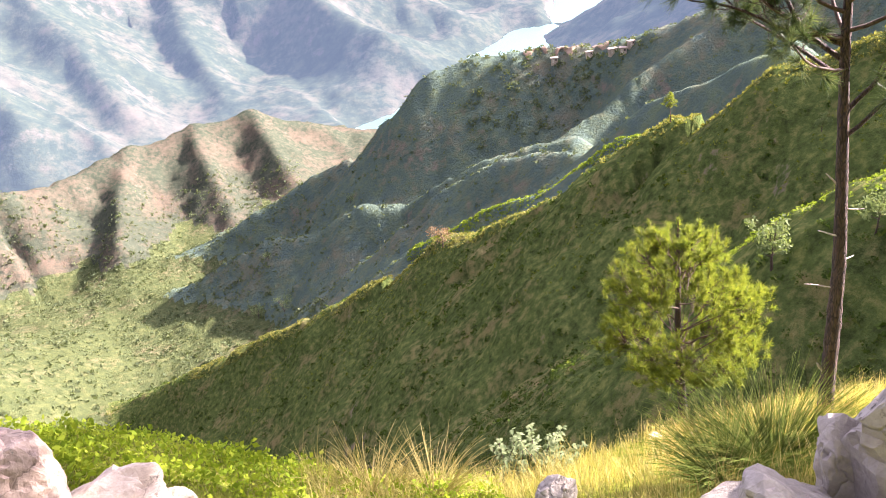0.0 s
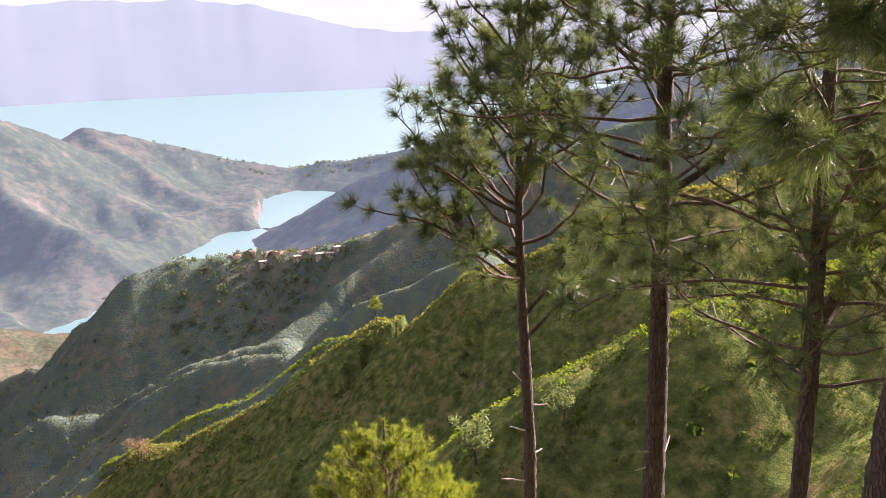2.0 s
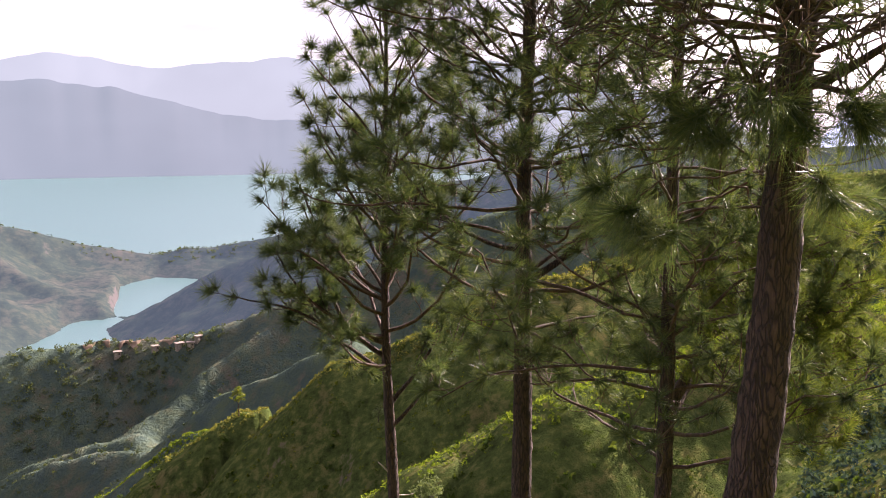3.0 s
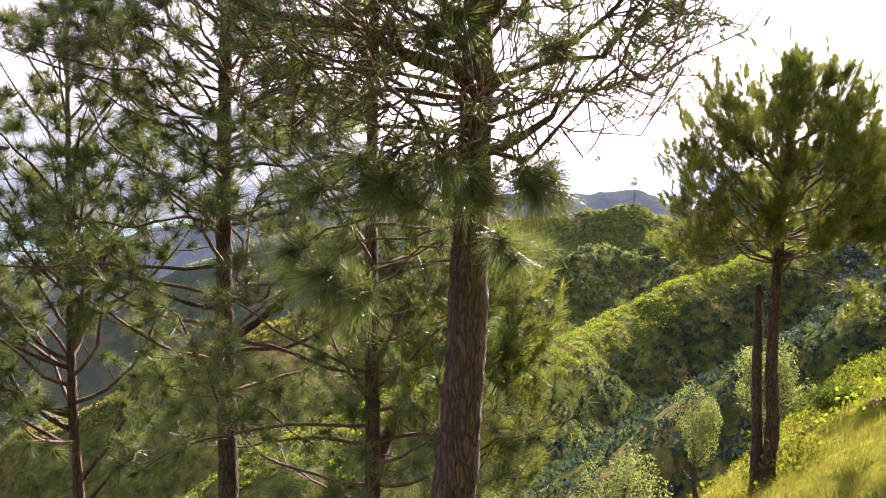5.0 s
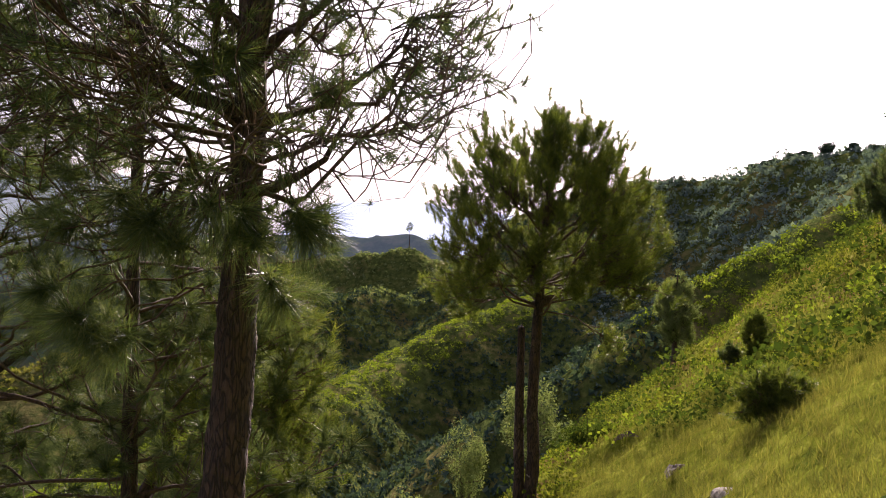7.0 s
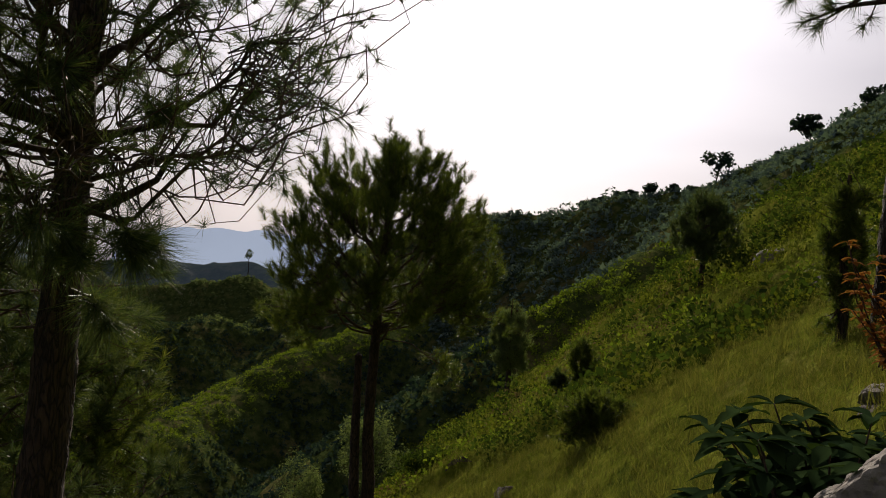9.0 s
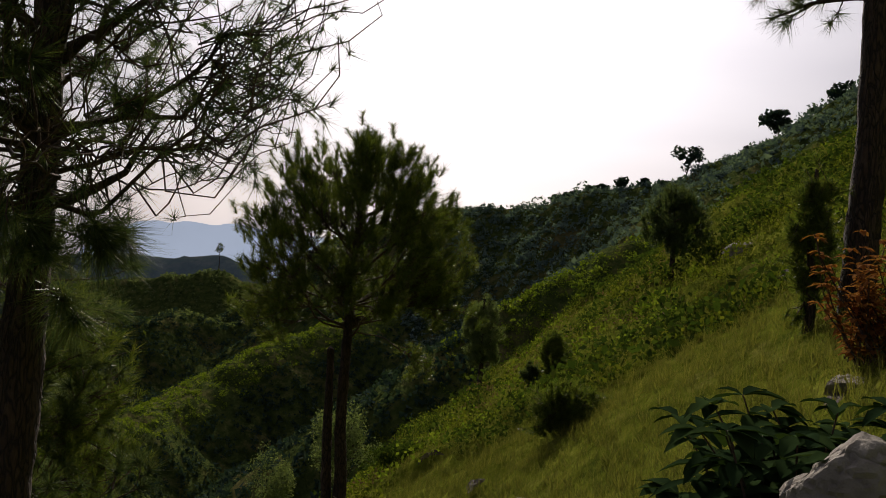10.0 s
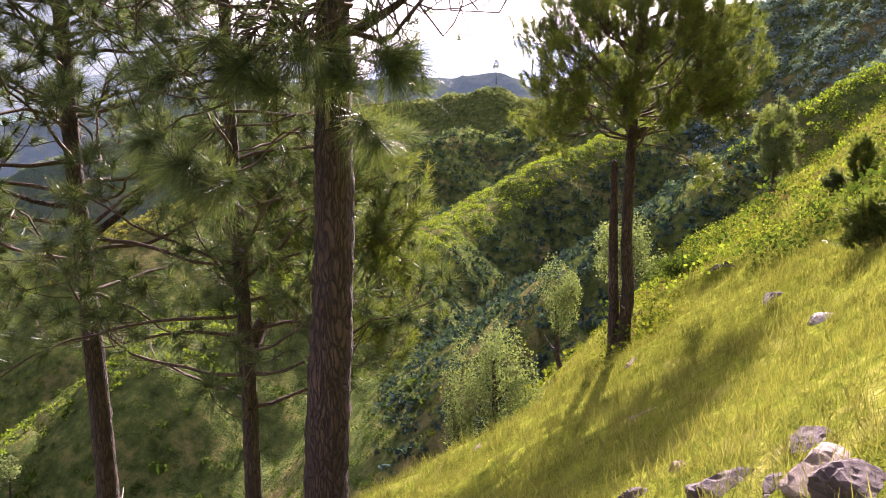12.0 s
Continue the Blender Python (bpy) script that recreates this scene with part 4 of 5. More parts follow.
def stem_to(height, sway=(0, 0), bend=0.06):
    return [(0, 0, -0.4), (bend, -bend, height * 0.25), (sway[0] * 0.5 - bend, sway[1] * 0.5 + bend, height * 0.55), (sway[0], sway[1], height)]


# slim pine at the edge of the grass
x, y, z = on_land(27.3, 11.6, 0.1)
top = 1.9 - z
limbs = whorls(rng0, top - 4.9, top - 0.2, 0.36, lambda k: 1.9 * (1 - k) ** 0.45 + 0.35, lambda k: 18 + 45 * k, 3, 0.026, 0.9)
limbs += [(top - 4.9, 295, 15, 2.2, 0.03, 0.5), (top - 4.6, 250, 15, 2.1, 0.028, 0.5), (top - 4.4, 330, 20, 2.0, 0.028, 0.5), (top - 5.3, 230, 5, 1.7, 0.024, 0.5), (top - 5.2, 285, 35, 2.5, 0.035, 0.3), (top - 5.4, 320, 25, 2.1, 0.03, 0.4), (top - 5.0, 265, 20, 2.2, 0.03, 0.4), (top - 5.9, 100, 45, 1.9, 0.032, 0.4), (top - 6.2, 110, 40, 2.1, 0.03, 0.3)]
pine("pine_tree", "slender long-needled pine with open crown on grassy slope edge", (x, y, z), stem_to(top, (0.0, 0.0), 0.05), 0.115, limbs, 11, 0.25, 100, width=0.0075, sub=dict(twig_gap=0.27),
     dead=[(top - 7.6, 250, 20, 0.4, 0.02), (top - 8.0, 70, 5, 0.3, 0.02), (top - 6.9, 300, 40, 0.3, 0.02), (top - 9.9, 290, 50, 0.3, 0.04), (top - 7.2, 100, -5, 0.3, 0.015), (top - 8.4, 280, 10, 0.45, 0.015)])
# second pine with wide hanging crown
x, y, z = on_land(36.15, 10.4, 0.1)
top = 5.2 - z
limbs = whorls(rng0, top - 7.3, top - 0.4, 0.34, lambda k: 2.3 * (1 - k) ** 0.3 + 0.5, lambda k: 2 + 40 * k, 3, 0.024, 0.5)
limbs += whorls(rng0, top - 5.6, top - 0.6, 0.36, lambda k: 1.9, lambda k: 8 + 30 * k, 2, 0.02, 0.4)
limbs += [(top - 7.2, 116, 38, 2.4, 0.052, 0.2), (top - 6.8, 280, 10, 2.4, 0.03, 0.4), (top - 7.5, 270, 0, 1.8, 0.024, 0.3), (top - 7.8, 80, 0, 2.0, 0.024, 0.3), (top - 7.8, 180, 0, 1.6, 0.024, 0.3)]
pine("pine_tree", "tall pine with dark hanging needle brushes and bare twigs", (x, y, z), stem_to(top, (0.14, -0.09), 0.04), 0.155, limbs, 12, 0.26, 82, width=0.0075, taper=0.6, sub=dict(wiggle=0.16, twig_gap=0.32),
     dead=[(top - 10.7, 80, 5, 0.5, 0.02), (top - 10.5, 250, 30, 0.35, 0.02), (top - 10.7, 260, -10, 0.3, 0.015)])
# thin pine
x, y, z = on_land(45.8, 9.2, 0.1)
top = 4.9 - z
limbs = whorls(rng0, top - 8.6, top - 0.3, 0.44, lambda k: 1.9 * (1 - k) ** 0.3 + 0.4, lambda k: 2 + 42 * k, 3, 0.02, 0.5)
pine("pine_tree", "thin pine standing close behind the others", (x, y, z), stem_to(top, (0.07, -0.06), 0.03), 0.10, limbs, 13, 0.24, 80, width=0.0075, taper=0.6, sub=dict(wiggle=0.16, twig_gap=0.34))
def beside(az, right, ahead, z):
    """Offset from a foot, to the right of the line of sight and along it."""
    a = radians(az)
    return (right * math.cos(a) + ahead * math.sin(a), -right * math.sin(a) + ahead * math.cos(a), z)


# small forked pine that leans
x, y, z = on_land(45.75, 10.9, 0.1)
top = 0.0 - z
limbs = [(-2.75 - z, 130, 28, 1.3, 0.045, 0.5), (-2.4 - z, 75, 15, 1.2, 0.02, 0.4), (-1.9 - z, 200, 10, 1.2, 0.02, 0.4)]
limbs += whorls(rng0, -2.0 - z, top - 0.2, 0.45, lambda k: 1.1 * (1 - k) ** 0.5 + 0.3, lambda k: 15 + 40 * k, 3, 0.018, 0.7)
pine("pine_tree", "small dark leaning pine with a forked stem", (x, y, z), [(0, 0, -0.3), beside(45.8, 0.02, 0, 1.5), beside(45.8, 0.04, 0, -3.7 - z), beside(45.8, 0.44, 0, -2.85 - z), beside(45.8, 0.42, 0, -2.0 - z), beside(45.8, 0.46, 0, top)], 0.10, limbs, 19, 0.22, 75, taper=0.5)
# the thick pine close by
x, y, z = on_land(51.2, 6.6, 0.1)
eye = -z
top = 4.9 + eye
rngc = np.random.default_rng(814)
high = egg(rngc, 800, beside(51, 0.1, 0.0, eye + 1.9), (2.3, 2.3, 1.9), 0.5, -0.8)
hang = egg(rngc, 60, beside(51, -0.2, -0.2, eye + 0.1), (1.1, 1.1, 0.45), 0.3, -1.0)
limbs = [(eye + 0.72, 322, 26, 2.6, 0.062, 0.25), (eye + 0.56, 128, 50, 2.3, 0.082, -0.2), (eye + 0.20, 138, 8, 1.1, 0.045, 0.5), (eye + 1.35, 310, 12, 1.8, 0.045, 0.3), (eye + 0.62, 300, 8, 1.6, 0.018, 0.0), (eye + 1.15, 150, 20, 2.0, 0.035, 0.1), (eye + 0.35, 325, -8, 1.5, 0.02, -0.2)]
pine("pine_tree", "thick-barked pine with crooked limbs and thin twiggy crown", (x, y, z), [(0, 0, -0.4), (0.04, 0, 1.5), (0.13, -0.10, 3.4), (0.16, -0.14, 5.4), (0.18, -0.15, top)], 0.205, limbs, 14, 0.19, 40,
     sub=dict(hook=-0.25, wiggle=0.22, twig_gap=0.30), width=0.005, taper=0.42, droop=0.1,
     crown=dict(targets=np.vstack([high, hang]), limbs=44, radius=0.019, twig=0.008, rise=0.5, crook=0.10, up=0.1, low=eye + 0.15, side_tufts=0.7, sag=0.3))
# sprays of long needles on hanging twigs in front of the thick trunk
thick = [o for o in bpy.data.objects if o.name.startswith("pine_tree") and abs(o.location.x - x) < 0.01][0]
brush = Geo()
ends = [(-0.42, -0.75, -0.06), (-0.3, -0.7, -0.12), (-0.02, -0.75, 0.08), (0.18, -0.7, 0.02), (0.6, -0.6, 0.06), (0.62, -0.6, -0.05), (-0.75, -0.7, -0.72), (-0.62, -0.65, -0.8), (0.42, -0.3, -0.45), (0.5, -0.3, -0.55),
        (-0.95, -0.6, -0.1), (-0.6, -0.7, 0.12), (-0.1, -0.6, 1.0), (0.12, -0.6, 1.1), (0.8, -0.3, 0.95), (-1.1, -0.5, -0.5), (-0.85, -0.75, -0.62), (-0.5, -0.7, 0.0), (0.28, -0.72, -0.06), (0.72, -0.5, 0.02)]
for r, a, h in ends:
    wood = Geo()
    p0, p2 = np.array(beside(51, 0.1 * r, 0.05, eye + h + 0.25)), np.array(beside(51, r, a, eye + h))
    tube(wood, bow(p0, (p0 + p2) / 2 + np.array([0, 0, 0.15]), p2, 8, rngc, 0.05), np.linspace(0.011, 0.005, 8), 4)
    wood.made("twig", TWIG, thick)
    needles(brush, rngc, [p2], [unit(p2 - p0 + rngc.standard_normal(3) * 0.3)], 0.40, 330, 0.0055, 0.15, 0.45, 15, 105)
brush.made("needle_spray", NEEDLE, thick, smooth=False, kind="stuff")
# yellow-green pine behind the thick one
x, y, z = on_land(51.2, 10.6, 0.1)
top = 0.1 - z
hubs = egg(rngc, 66, beside(51.2, 0.34, 0, -z - 2.05), (1.12, 1.15, 1.7), 0.62, -0.95)
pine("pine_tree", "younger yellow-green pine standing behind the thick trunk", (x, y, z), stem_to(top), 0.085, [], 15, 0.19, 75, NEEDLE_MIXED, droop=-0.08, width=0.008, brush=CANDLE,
     crown=dict(targets=clumped(rngc, hubs, 6, (0.2, 0.2, 0.16)), limbs=34, radius=0.016, rise=0.5, low=0.8, up=0.8))
# lone twin-stemmed pine on the lip of the slope
x, y, z = on_land(71.0, 14.8, 0.1)
eye = -z
top = 2.0 + eye
cx, cy, cz = beside(71, 0.08, 0, eye - 0.1)
hubs = np.vstack([egg(rngc, 205, (cx, cy, cz), (1.8, 1.8, 2.05), 0.8, -0.45, 0.13), egg(rngc, 30, (cx, cy, cz + 0.5), (1.2, 1.2, 1.2), 0.3, -0.2),
                  egg(rngc, 10, beside(71, -1.2, 0, eye - 1.35), (0.5, 0.7, 0.5), 0.3), egg(rngc, 9, beside(71, 1.35, 0, eye - 0.75), (0.5, 0.7, 0.35), 0.3), egg(rngc, 4, beside(71, 1.1, 0.2, eye - 2.0), (0.3, 0.3, 0.2), 0.2)])
lone = pine("pine_tree", "round-crowned pine with a broken second stem on grass lip", (x, y, z), [(0, 0, -0.4), beside(71, 0.1, 0, 1.2), beside(71, 0.02, 0, 2.2), beside(71, 0.05, 0, eye - 1.2), beside(71, 0.12, 0.05, eye + 0.4), beside(71, 0.15, 0, top)], 0.12, [(eye - 1.3, 150, 30, 1.6, 0.05, 0.5)], 16, 0.18, 105, NEEDLE_MIXED,
            dead=[(0.9, 270, 25, 0.3, 0.02)], droop=-0.06, width=0.0075, taper=0.6, brush=CANDLE,
            crown=dict(targets=clumped(rngc, hubs, 5, (0.16, 0.16, 0.13), (cx, cy, eye - 0.7, 1.1)), limbs=46, radius=0.021, rise=0.75, low=eye - 1.5, up=0.8, crook=0.06, side_tufts=0.15))
trunk_mesh(lone, np.random.default_rng(3), np.array([beside(71, -0.10, 0.04, -0.4), beside(71, -0.13, 0.04, 0.8), beside(71, -0.18, 0.02, 1.8), beside(71, -0.22, 0.04, eye - 1.75)]), [0.12, 0.095, 0.08, 0.06], 12, "broken_stem")
# squat sunlit young pine below the grass
x, y, z = on_land(17.0, 15.6, 0.1)
top = 6.1
hubs = egg(rngc, 165, (0.05, 0, 4.1), (1.5, 1.5, 1.78), 0.76, lumps=0.12, narrow_top=0.16)
pine("pine_tree", "bushy sunlit young pine with egg-shaped crown", (x, y, z), stem_to(top, bend=0.03), 0.12, [], 17, 0.18, 90, NEEDLE_YOUNG, droop=-0.25, width=0.010, taper=0.6, brush=dict(root_run=0.9, low=12, high=80),
     crown=dict(targets=clumped(rngc, hubs, 6, (0.15, 0.15, 0.13), (0, 0, 2.9, 0.9)), limbs=48, radius=0.014, rise=0.8, low=0.9, up=0.8, side_tufts=0.2))
# pine at the upper slope
x, y, z = on_land(102.7, 9.3, 0.1)
top = 6.6 - z
limbs = whorls(rng0, 3.6 - z, top - 0.3, 0.5, lambda k: 1.6 * (1 - k) ** 0.6 + 0.4, lambda k: 10 + 40 * k, 3, 0.03, 0.4)
limbs += [(2.75 - z, 15, 12, 1.0, 0.03, -0.4), (3.0 - z, 355, 12, 1.1, 0.03, -0.5), (2.9 - z, 40, 12, 0.9, 0.03, -0.4)]
pine("pine_tree", "dark-trunked pine among rocks at the upper slope", (x, y, z), stem_to(top, (0.1, -0.1)), 0.17, limbs, 18, 0.24, 75, taper=0.5, sub=dict(hook=-0.2))

# ---- trees on the slopes ----


def small_pine(label, at, height, seed, leaf=NEEDLE, crown_from=0.35, spread=0.26, tuft=0.2, width=0.02, per=26, group="pines on the slopes"):
    rng = np.random.default_rng(seed)
    limbs = whorls(rng, height * crown_from, height * 0.97, height * 0.075, lambda k: height * spread * (1.02 - k) ** 0.55 + 0.1, lambda k: 12 + 50 * k, 4, 0.012 * height / 3, 0.9)
    return pine("pine_tree", label, at, stem_to(height, bend=0.04), 0.022 * height, limbs, seed, tuft, per, leaf, width=width, group=group, droop=0.0, sub=dict(twig_gap=0.35))


def crowned_pine(label, az, low_el, high_el, half, near, far, seed, leaf, crown_from=0.25, count=330):
    """A pine with a full crown, that many degrees wide to each side."""
    at = sight(az, low_el, near, far)
    d = math.hypot(at[0], at[1])
    h = max(d * math.tan(radians(high_el)) - at[2], 0.6)
    w = d * math.tan(radians(half))
    rng = np.random.default_rng(seed)
    size = 0.13 * w + 0.08
    return pine("pine_tree", label, at, stem_to(h, bend=0.03), 0.03 * h, [], seed, size, 64, leaf, width=0.07 * size, droop=-0.15, group="pines on the slopes", brush=dict(root_run=1.4, low=14, high=65),
                crown=dict(targets=clumped(rng, egg(rng, count // 6, (0, 0, h * (1 + crown_from) / 2), (w * 0.88, w * 0.88, h * (1 - crown_from) / 2.15), 0.5, lumps=0.25, narrow_top=0.15), 5, (0.13 * w, 0.13 * w, 0.1 * w)), limbs=26, radius=0.006 * h, low=h * crown_from * 0.8, up=0.8, side_tufts=0.2))


crowned_pine("narrow young grey-green pine on the sunlit grass slope", 79.6, -9.1, -2.7, 1.35, 18, 60, 31, SILVER_NEEDLE, 0.2, 760)
crowned_pine("dark spreading pine on the hillside", 91.5, -0.9, 5.2, 2.1, 22, 90, 32, NEEDLE, 0.28, 420)
crowned_pine("low bushy dark pine on the grass slope", 86.2, -10.7, -7.6, 2.2, 10, 40, 34, NEEDLE_MIXED, 0.05, 420)
crowned_pine("small open pine above the bushy one", 84.6, -7.9, -4.6, 1.1, 14, 45, 35, NEEDLE_MIXED, 0.2, 260)
crowned_pine("yellow-green young pine beside a dark trunk", 100.2, 0.6, 7.4, 1.5, 7.2, 9.2, 36, NEEDLE_MIXED, 0.06, 300)
crowned_pine("small pine on the grass slope", 83.2, -8.6, -6.9, 0.6, 14, 50, 33, NEEDLE, 0.3, 260)
x, y, z = on_land(61.9, 285)
small_pine("lone tall umbrella-shaped tree on the hilltop", (x, y, z - 0.3), 8.5, 60, spread=0.2, crown_from=0.66, tuft=0.6, width=0.06, per=14)
x, y, z = on_land(16.6, 180)
small_pine("lone tree on the sharp ridge crest", (x, y, z - 0.3), 6.5, 61, NEEDLE_YOUNG, spread=0.3, crown_from=0.5, tuft=0.5, width=0.06, per=14)


def sized_tree(label, az, low_el, high_el, half, near, far, seed, leaf, crown_low=0.3):
    """A leafy tree between two lines of sight, that many degrees wide to each side."""
    at = sight(az, low_el, near, far)
    d = math.hypot(at[0], at[1])
    h = max(d * math.tan(radians(high_el)) - at[2], 0.5)
    c = d * math.tan(radians(half))
    return broad_tree("tree", label, at, h, c, seed, leaf, 6500, 0.042 * c, 0.03 * h, crown_low, "leafy trees on the slopes", clumps=26)


sized_tree("round pale leafy tree on a sunlit spur", 67.0, -17.3, -13.5, 1.7, 18, 60, 170, PALE_LEAF)
sized_tree("pale leafy tree below the grass lip", 62.6, -21.5, -16.8, 2.6, 14, 40, 171, PALE_LEAF, 0.15)
sized_tree("slim pale leafy tree below the grass lip", 60.3, -24.5, -18.6, 1.8, 14, 40, 172, PALE_LEAF, 0.2)
sized_tree("pale leafy tree behind the lone pine", 70.9, -16.5, -10.0, 2.3, 18, 60, 173, PALE_LEAF, 0.2)
sized_tree("green bushy tree in the gully", 74.8, -17.0, -13.2, 2.0, 18, 60, 174, SHRUB_LEAF, 0.1)
for k, (az, el, low, high, h, c, leaf, label) in enumerate([
        (23.3, -28.5, 60, 200, 7.5, 2.6, PALE_LEAF, "pale crowned tree in the ravine"), (26.0, -20.0, 90, 250, 3.4, 1.4, PALE_LEAF, "round pale bush on the dark slope"),
        (29.6, -26.0, 60, 200, 5.0, 1.9, PALE_LEAF, "pale leafy tree in the ravine"), (-12.3, -28.0, 300, 520, 9.5, 5.5, PALE_LEAF, "pale tree in the valley bottom"),
        (-14.2, -28.0, 300, 520, 8.5, 5.0, PALE_LEAF, "pale tree in the valley bottom"), (-12.5, -24.6, 300, 520, 6.0, 3.0, PALE_LEAF, "lone pale bush on the valley spur"),
        (-6.0, -22.0, 350, 600, 6.0, 3.5, PALE_LEAF, "lone pale bush on the valley spur"), (0.0, -25.9, 180, 260, 7.5, 4.4, TAN_LEAF, "withered brown tree on the ridge crest")]):
    broad_tree("tree", label, sight(az, el, low, high), h, c, 70 + k, leaf, 1100 if h < 5 else 800, 0.085 * h / 3, 0.025 * h, 0.3, "leafy trees on the slopes")


def skyline_tree(label, az, d, high_el, half, seed, crown_low):
    """A tree on the far ridge that reaches up to that height in the view."""
    x, y, z = on_land(az, d, 0.3)
    h = max(d * math.tan(radians(high_el)) - z, 2.0)
    c = d * math.tan(radians(half))
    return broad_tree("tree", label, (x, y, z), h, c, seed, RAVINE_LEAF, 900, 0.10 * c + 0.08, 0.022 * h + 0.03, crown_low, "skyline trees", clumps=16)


for k, (az, d, el, half, low) in enumerate([(91.65, 178, 7.5, 0.85, 0.42), (97.0, 160, 9.7, 1.35, 0.5), (95.3, 170, 7.7, 0.3, 0.2), (99.5, 152, 9.8, 0.8, 0.2), (100.7, 146, 11.5, 1.0, 0.2), (87.65, 190, 5.45, 0.5, 0.3), (89.1, 186, 5.3, 0.4, 0.2),
                                            (83.7, 203, 3.6, 0.5, 0.1), (84.3, 201, 4.1, 0.55, 0.1), (85.0, 200, 4.0, 0.6, 0.1), (85.8, 198, 4.3, 0.55, 0.1), (86.5, 195, 4.0, 0.4, 0.1), (90.3, 186, 5.4, 0.5, 0.1), (93.4, 176, 6.1, 0.5, 0.1), (98.3, 157, 8.2, 0.5, 0.1), (102.2, 143, 12.2, 1.0, 0.2)]):
    skyline_tree("dark round-crowned tree on the skyline ridge", az, d, el, half, 130 + k, low)

# ---- scrub ----
streak = lambda x, y: fbm(0.65 * x - 0.76 * y, (0.76 * x + 0.65 * y) * 0.16, 9.0, 3, 88)
scrub("scrub", "dark green scrub in streaks down the shaded ridge and ravine", 17000, (-36, 58), (70, 400), [1], (0.4, 1.2), SHRUB_LEAF, 10, 201, keep=lambda x, y, z: streak(x, y) < 0.12)
scrub("scrub", "yellow-green grassy tufts in streaks down the ridge", 26000, (-36, 40), (100, 400), [1], (0.25, 0.6), HILL_LEAF, 8, 221, keep=lambda x, y, z: (streak(x, y) > 0.1) & (crest_distance(x, y, RIDGES[0]) < 40))
spur = RIDGES[1]
# the ravine's shade is painted by these darker leaves
scrub("scrub", "dense bushes over the ravine, its shade painted into dark leaves", 14000, (54, 80), (62, 260), [1], (0.4, 1.0), RAVINE_LEAF, 11, 202, keep=lambda x, y, z: crest_distance(x, y, spur) > 7)
# bright leaves paint the sunlit band along the spur's crest
scrub("scrub", "bushes along the spur crest, its sunlight painted as bright green leaves", 8000, (54, 76), (95, 195), [1], (0.3, 0.8), SPUR_LEAF, 12, 212, leaf_size=0.95, keep=lambda x, y, z: crest_distance(x, y, spur) < 7.5)
scrub("scrub", "bushes along the low spur, sunlight painted as yellow-green leaves", 9000, (16, 54), (88, 150), [1], (0.3, 0.75), SPUR_LEAF, 12, 222, leaf_size=1.1, keep=lambda x, y, z: crest_distance(x, y, spur) < 4.5)
# lighter leaves here put the hill's haze into colour
scrub("scrub", "bushes over the lone-tree hill, pale leaves standing in for haze", 4500, (54, 72), (225, 330), [1], (0.4, 0.9), PALE_LEAF, 9, 223)
# sunlit look of the far spur comes from the leaf colour
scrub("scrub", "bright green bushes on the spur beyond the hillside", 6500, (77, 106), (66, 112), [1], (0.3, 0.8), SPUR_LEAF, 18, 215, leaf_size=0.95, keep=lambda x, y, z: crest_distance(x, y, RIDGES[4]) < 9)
# haze on the wooded ridge is painted by the leaf colour
scrub("scrub", "dense bushes over the wooded ridge, haze painted blue-green into leaves", 11000, (74, 106), (90, 290), [1], (0.5, 1.3), WOOD_LEAF, 11, 213)
long_ridge, back_ridge = RIDGES[0], RIDGES[5]
# added bright strips stand in for sun on these two crests
scrub("scrub", "yellow-green grassy bushes standing in for sunlight on the ridge crest", 60000, (-20, 45), (140, 330), [1], (0.3, 0.8), GRASS_BLADE, 9, 217, keep=lambda x, y, z: crest_distance(x, y, long_ridge) < 6)
scrub("scrub", "lime-green bushes standing in for sunlight on the small ridge behind", 24000, (-3, 24), (190, 300), [1, 3], (0.35, 0.85), SPUR_LEAF, 9, 218, keep=lambda x, y, z: crest_distance(x, y, back_ridge) < 7)
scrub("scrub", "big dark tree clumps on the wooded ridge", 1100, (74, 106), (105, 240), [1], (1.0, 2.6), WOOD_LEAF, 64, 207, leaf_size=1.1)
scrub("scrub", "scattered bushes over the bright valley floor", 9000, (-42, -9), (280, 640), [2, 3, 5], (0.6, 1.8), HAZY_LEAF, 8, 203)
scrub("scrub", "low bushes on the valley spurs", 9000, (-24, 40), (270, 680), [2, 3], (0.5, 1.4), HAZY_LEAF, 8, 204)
hillside = lambda x, y, z: (y < lip_at(x) + 2) & (np.hypot(x, y) > 10.5 + 3.5 * fbm(x, y, 4.0, 2, 90))
scrub("scrub", "low leafy bushes over the far part of the hillside", 5200, (70, 105), (9, 58), [0], (0.16, 0.42), HILL_LEAF, 44, 205, flat=0.9, power=0.8, leaf_size=0.75, keep=lambda x, y, z: hillside(x, y, z) & (fbm(x, y, 2.6, 2, 76) > -0.05))
scrub("scrub", "dark rounded bushes on the hillside", 3600, (70, 105), (9, 58), [0], (0.18, 0.62), SHRUB_LEAF, 46, 210, flat=0.95, power=0.8, leaf_size=0.85, keep=lambda x, y, z: hillside(x, y, z) & (fbm(x, y, 2.2, 2, 77) > 0.1))
scrub("scrub", "bright green leafy plants on the hillside", 2600, (72, 105), (16, 58), [0], (0.16, 0.42), SPUR_LEAF, 40, 219, flat=0.9, power=0.8, leaf_size=0.75, keep=lambda x, y, z: hillside(x, y, z) & (fbm(x, y, 5.0, 2, 78) > 0.0))
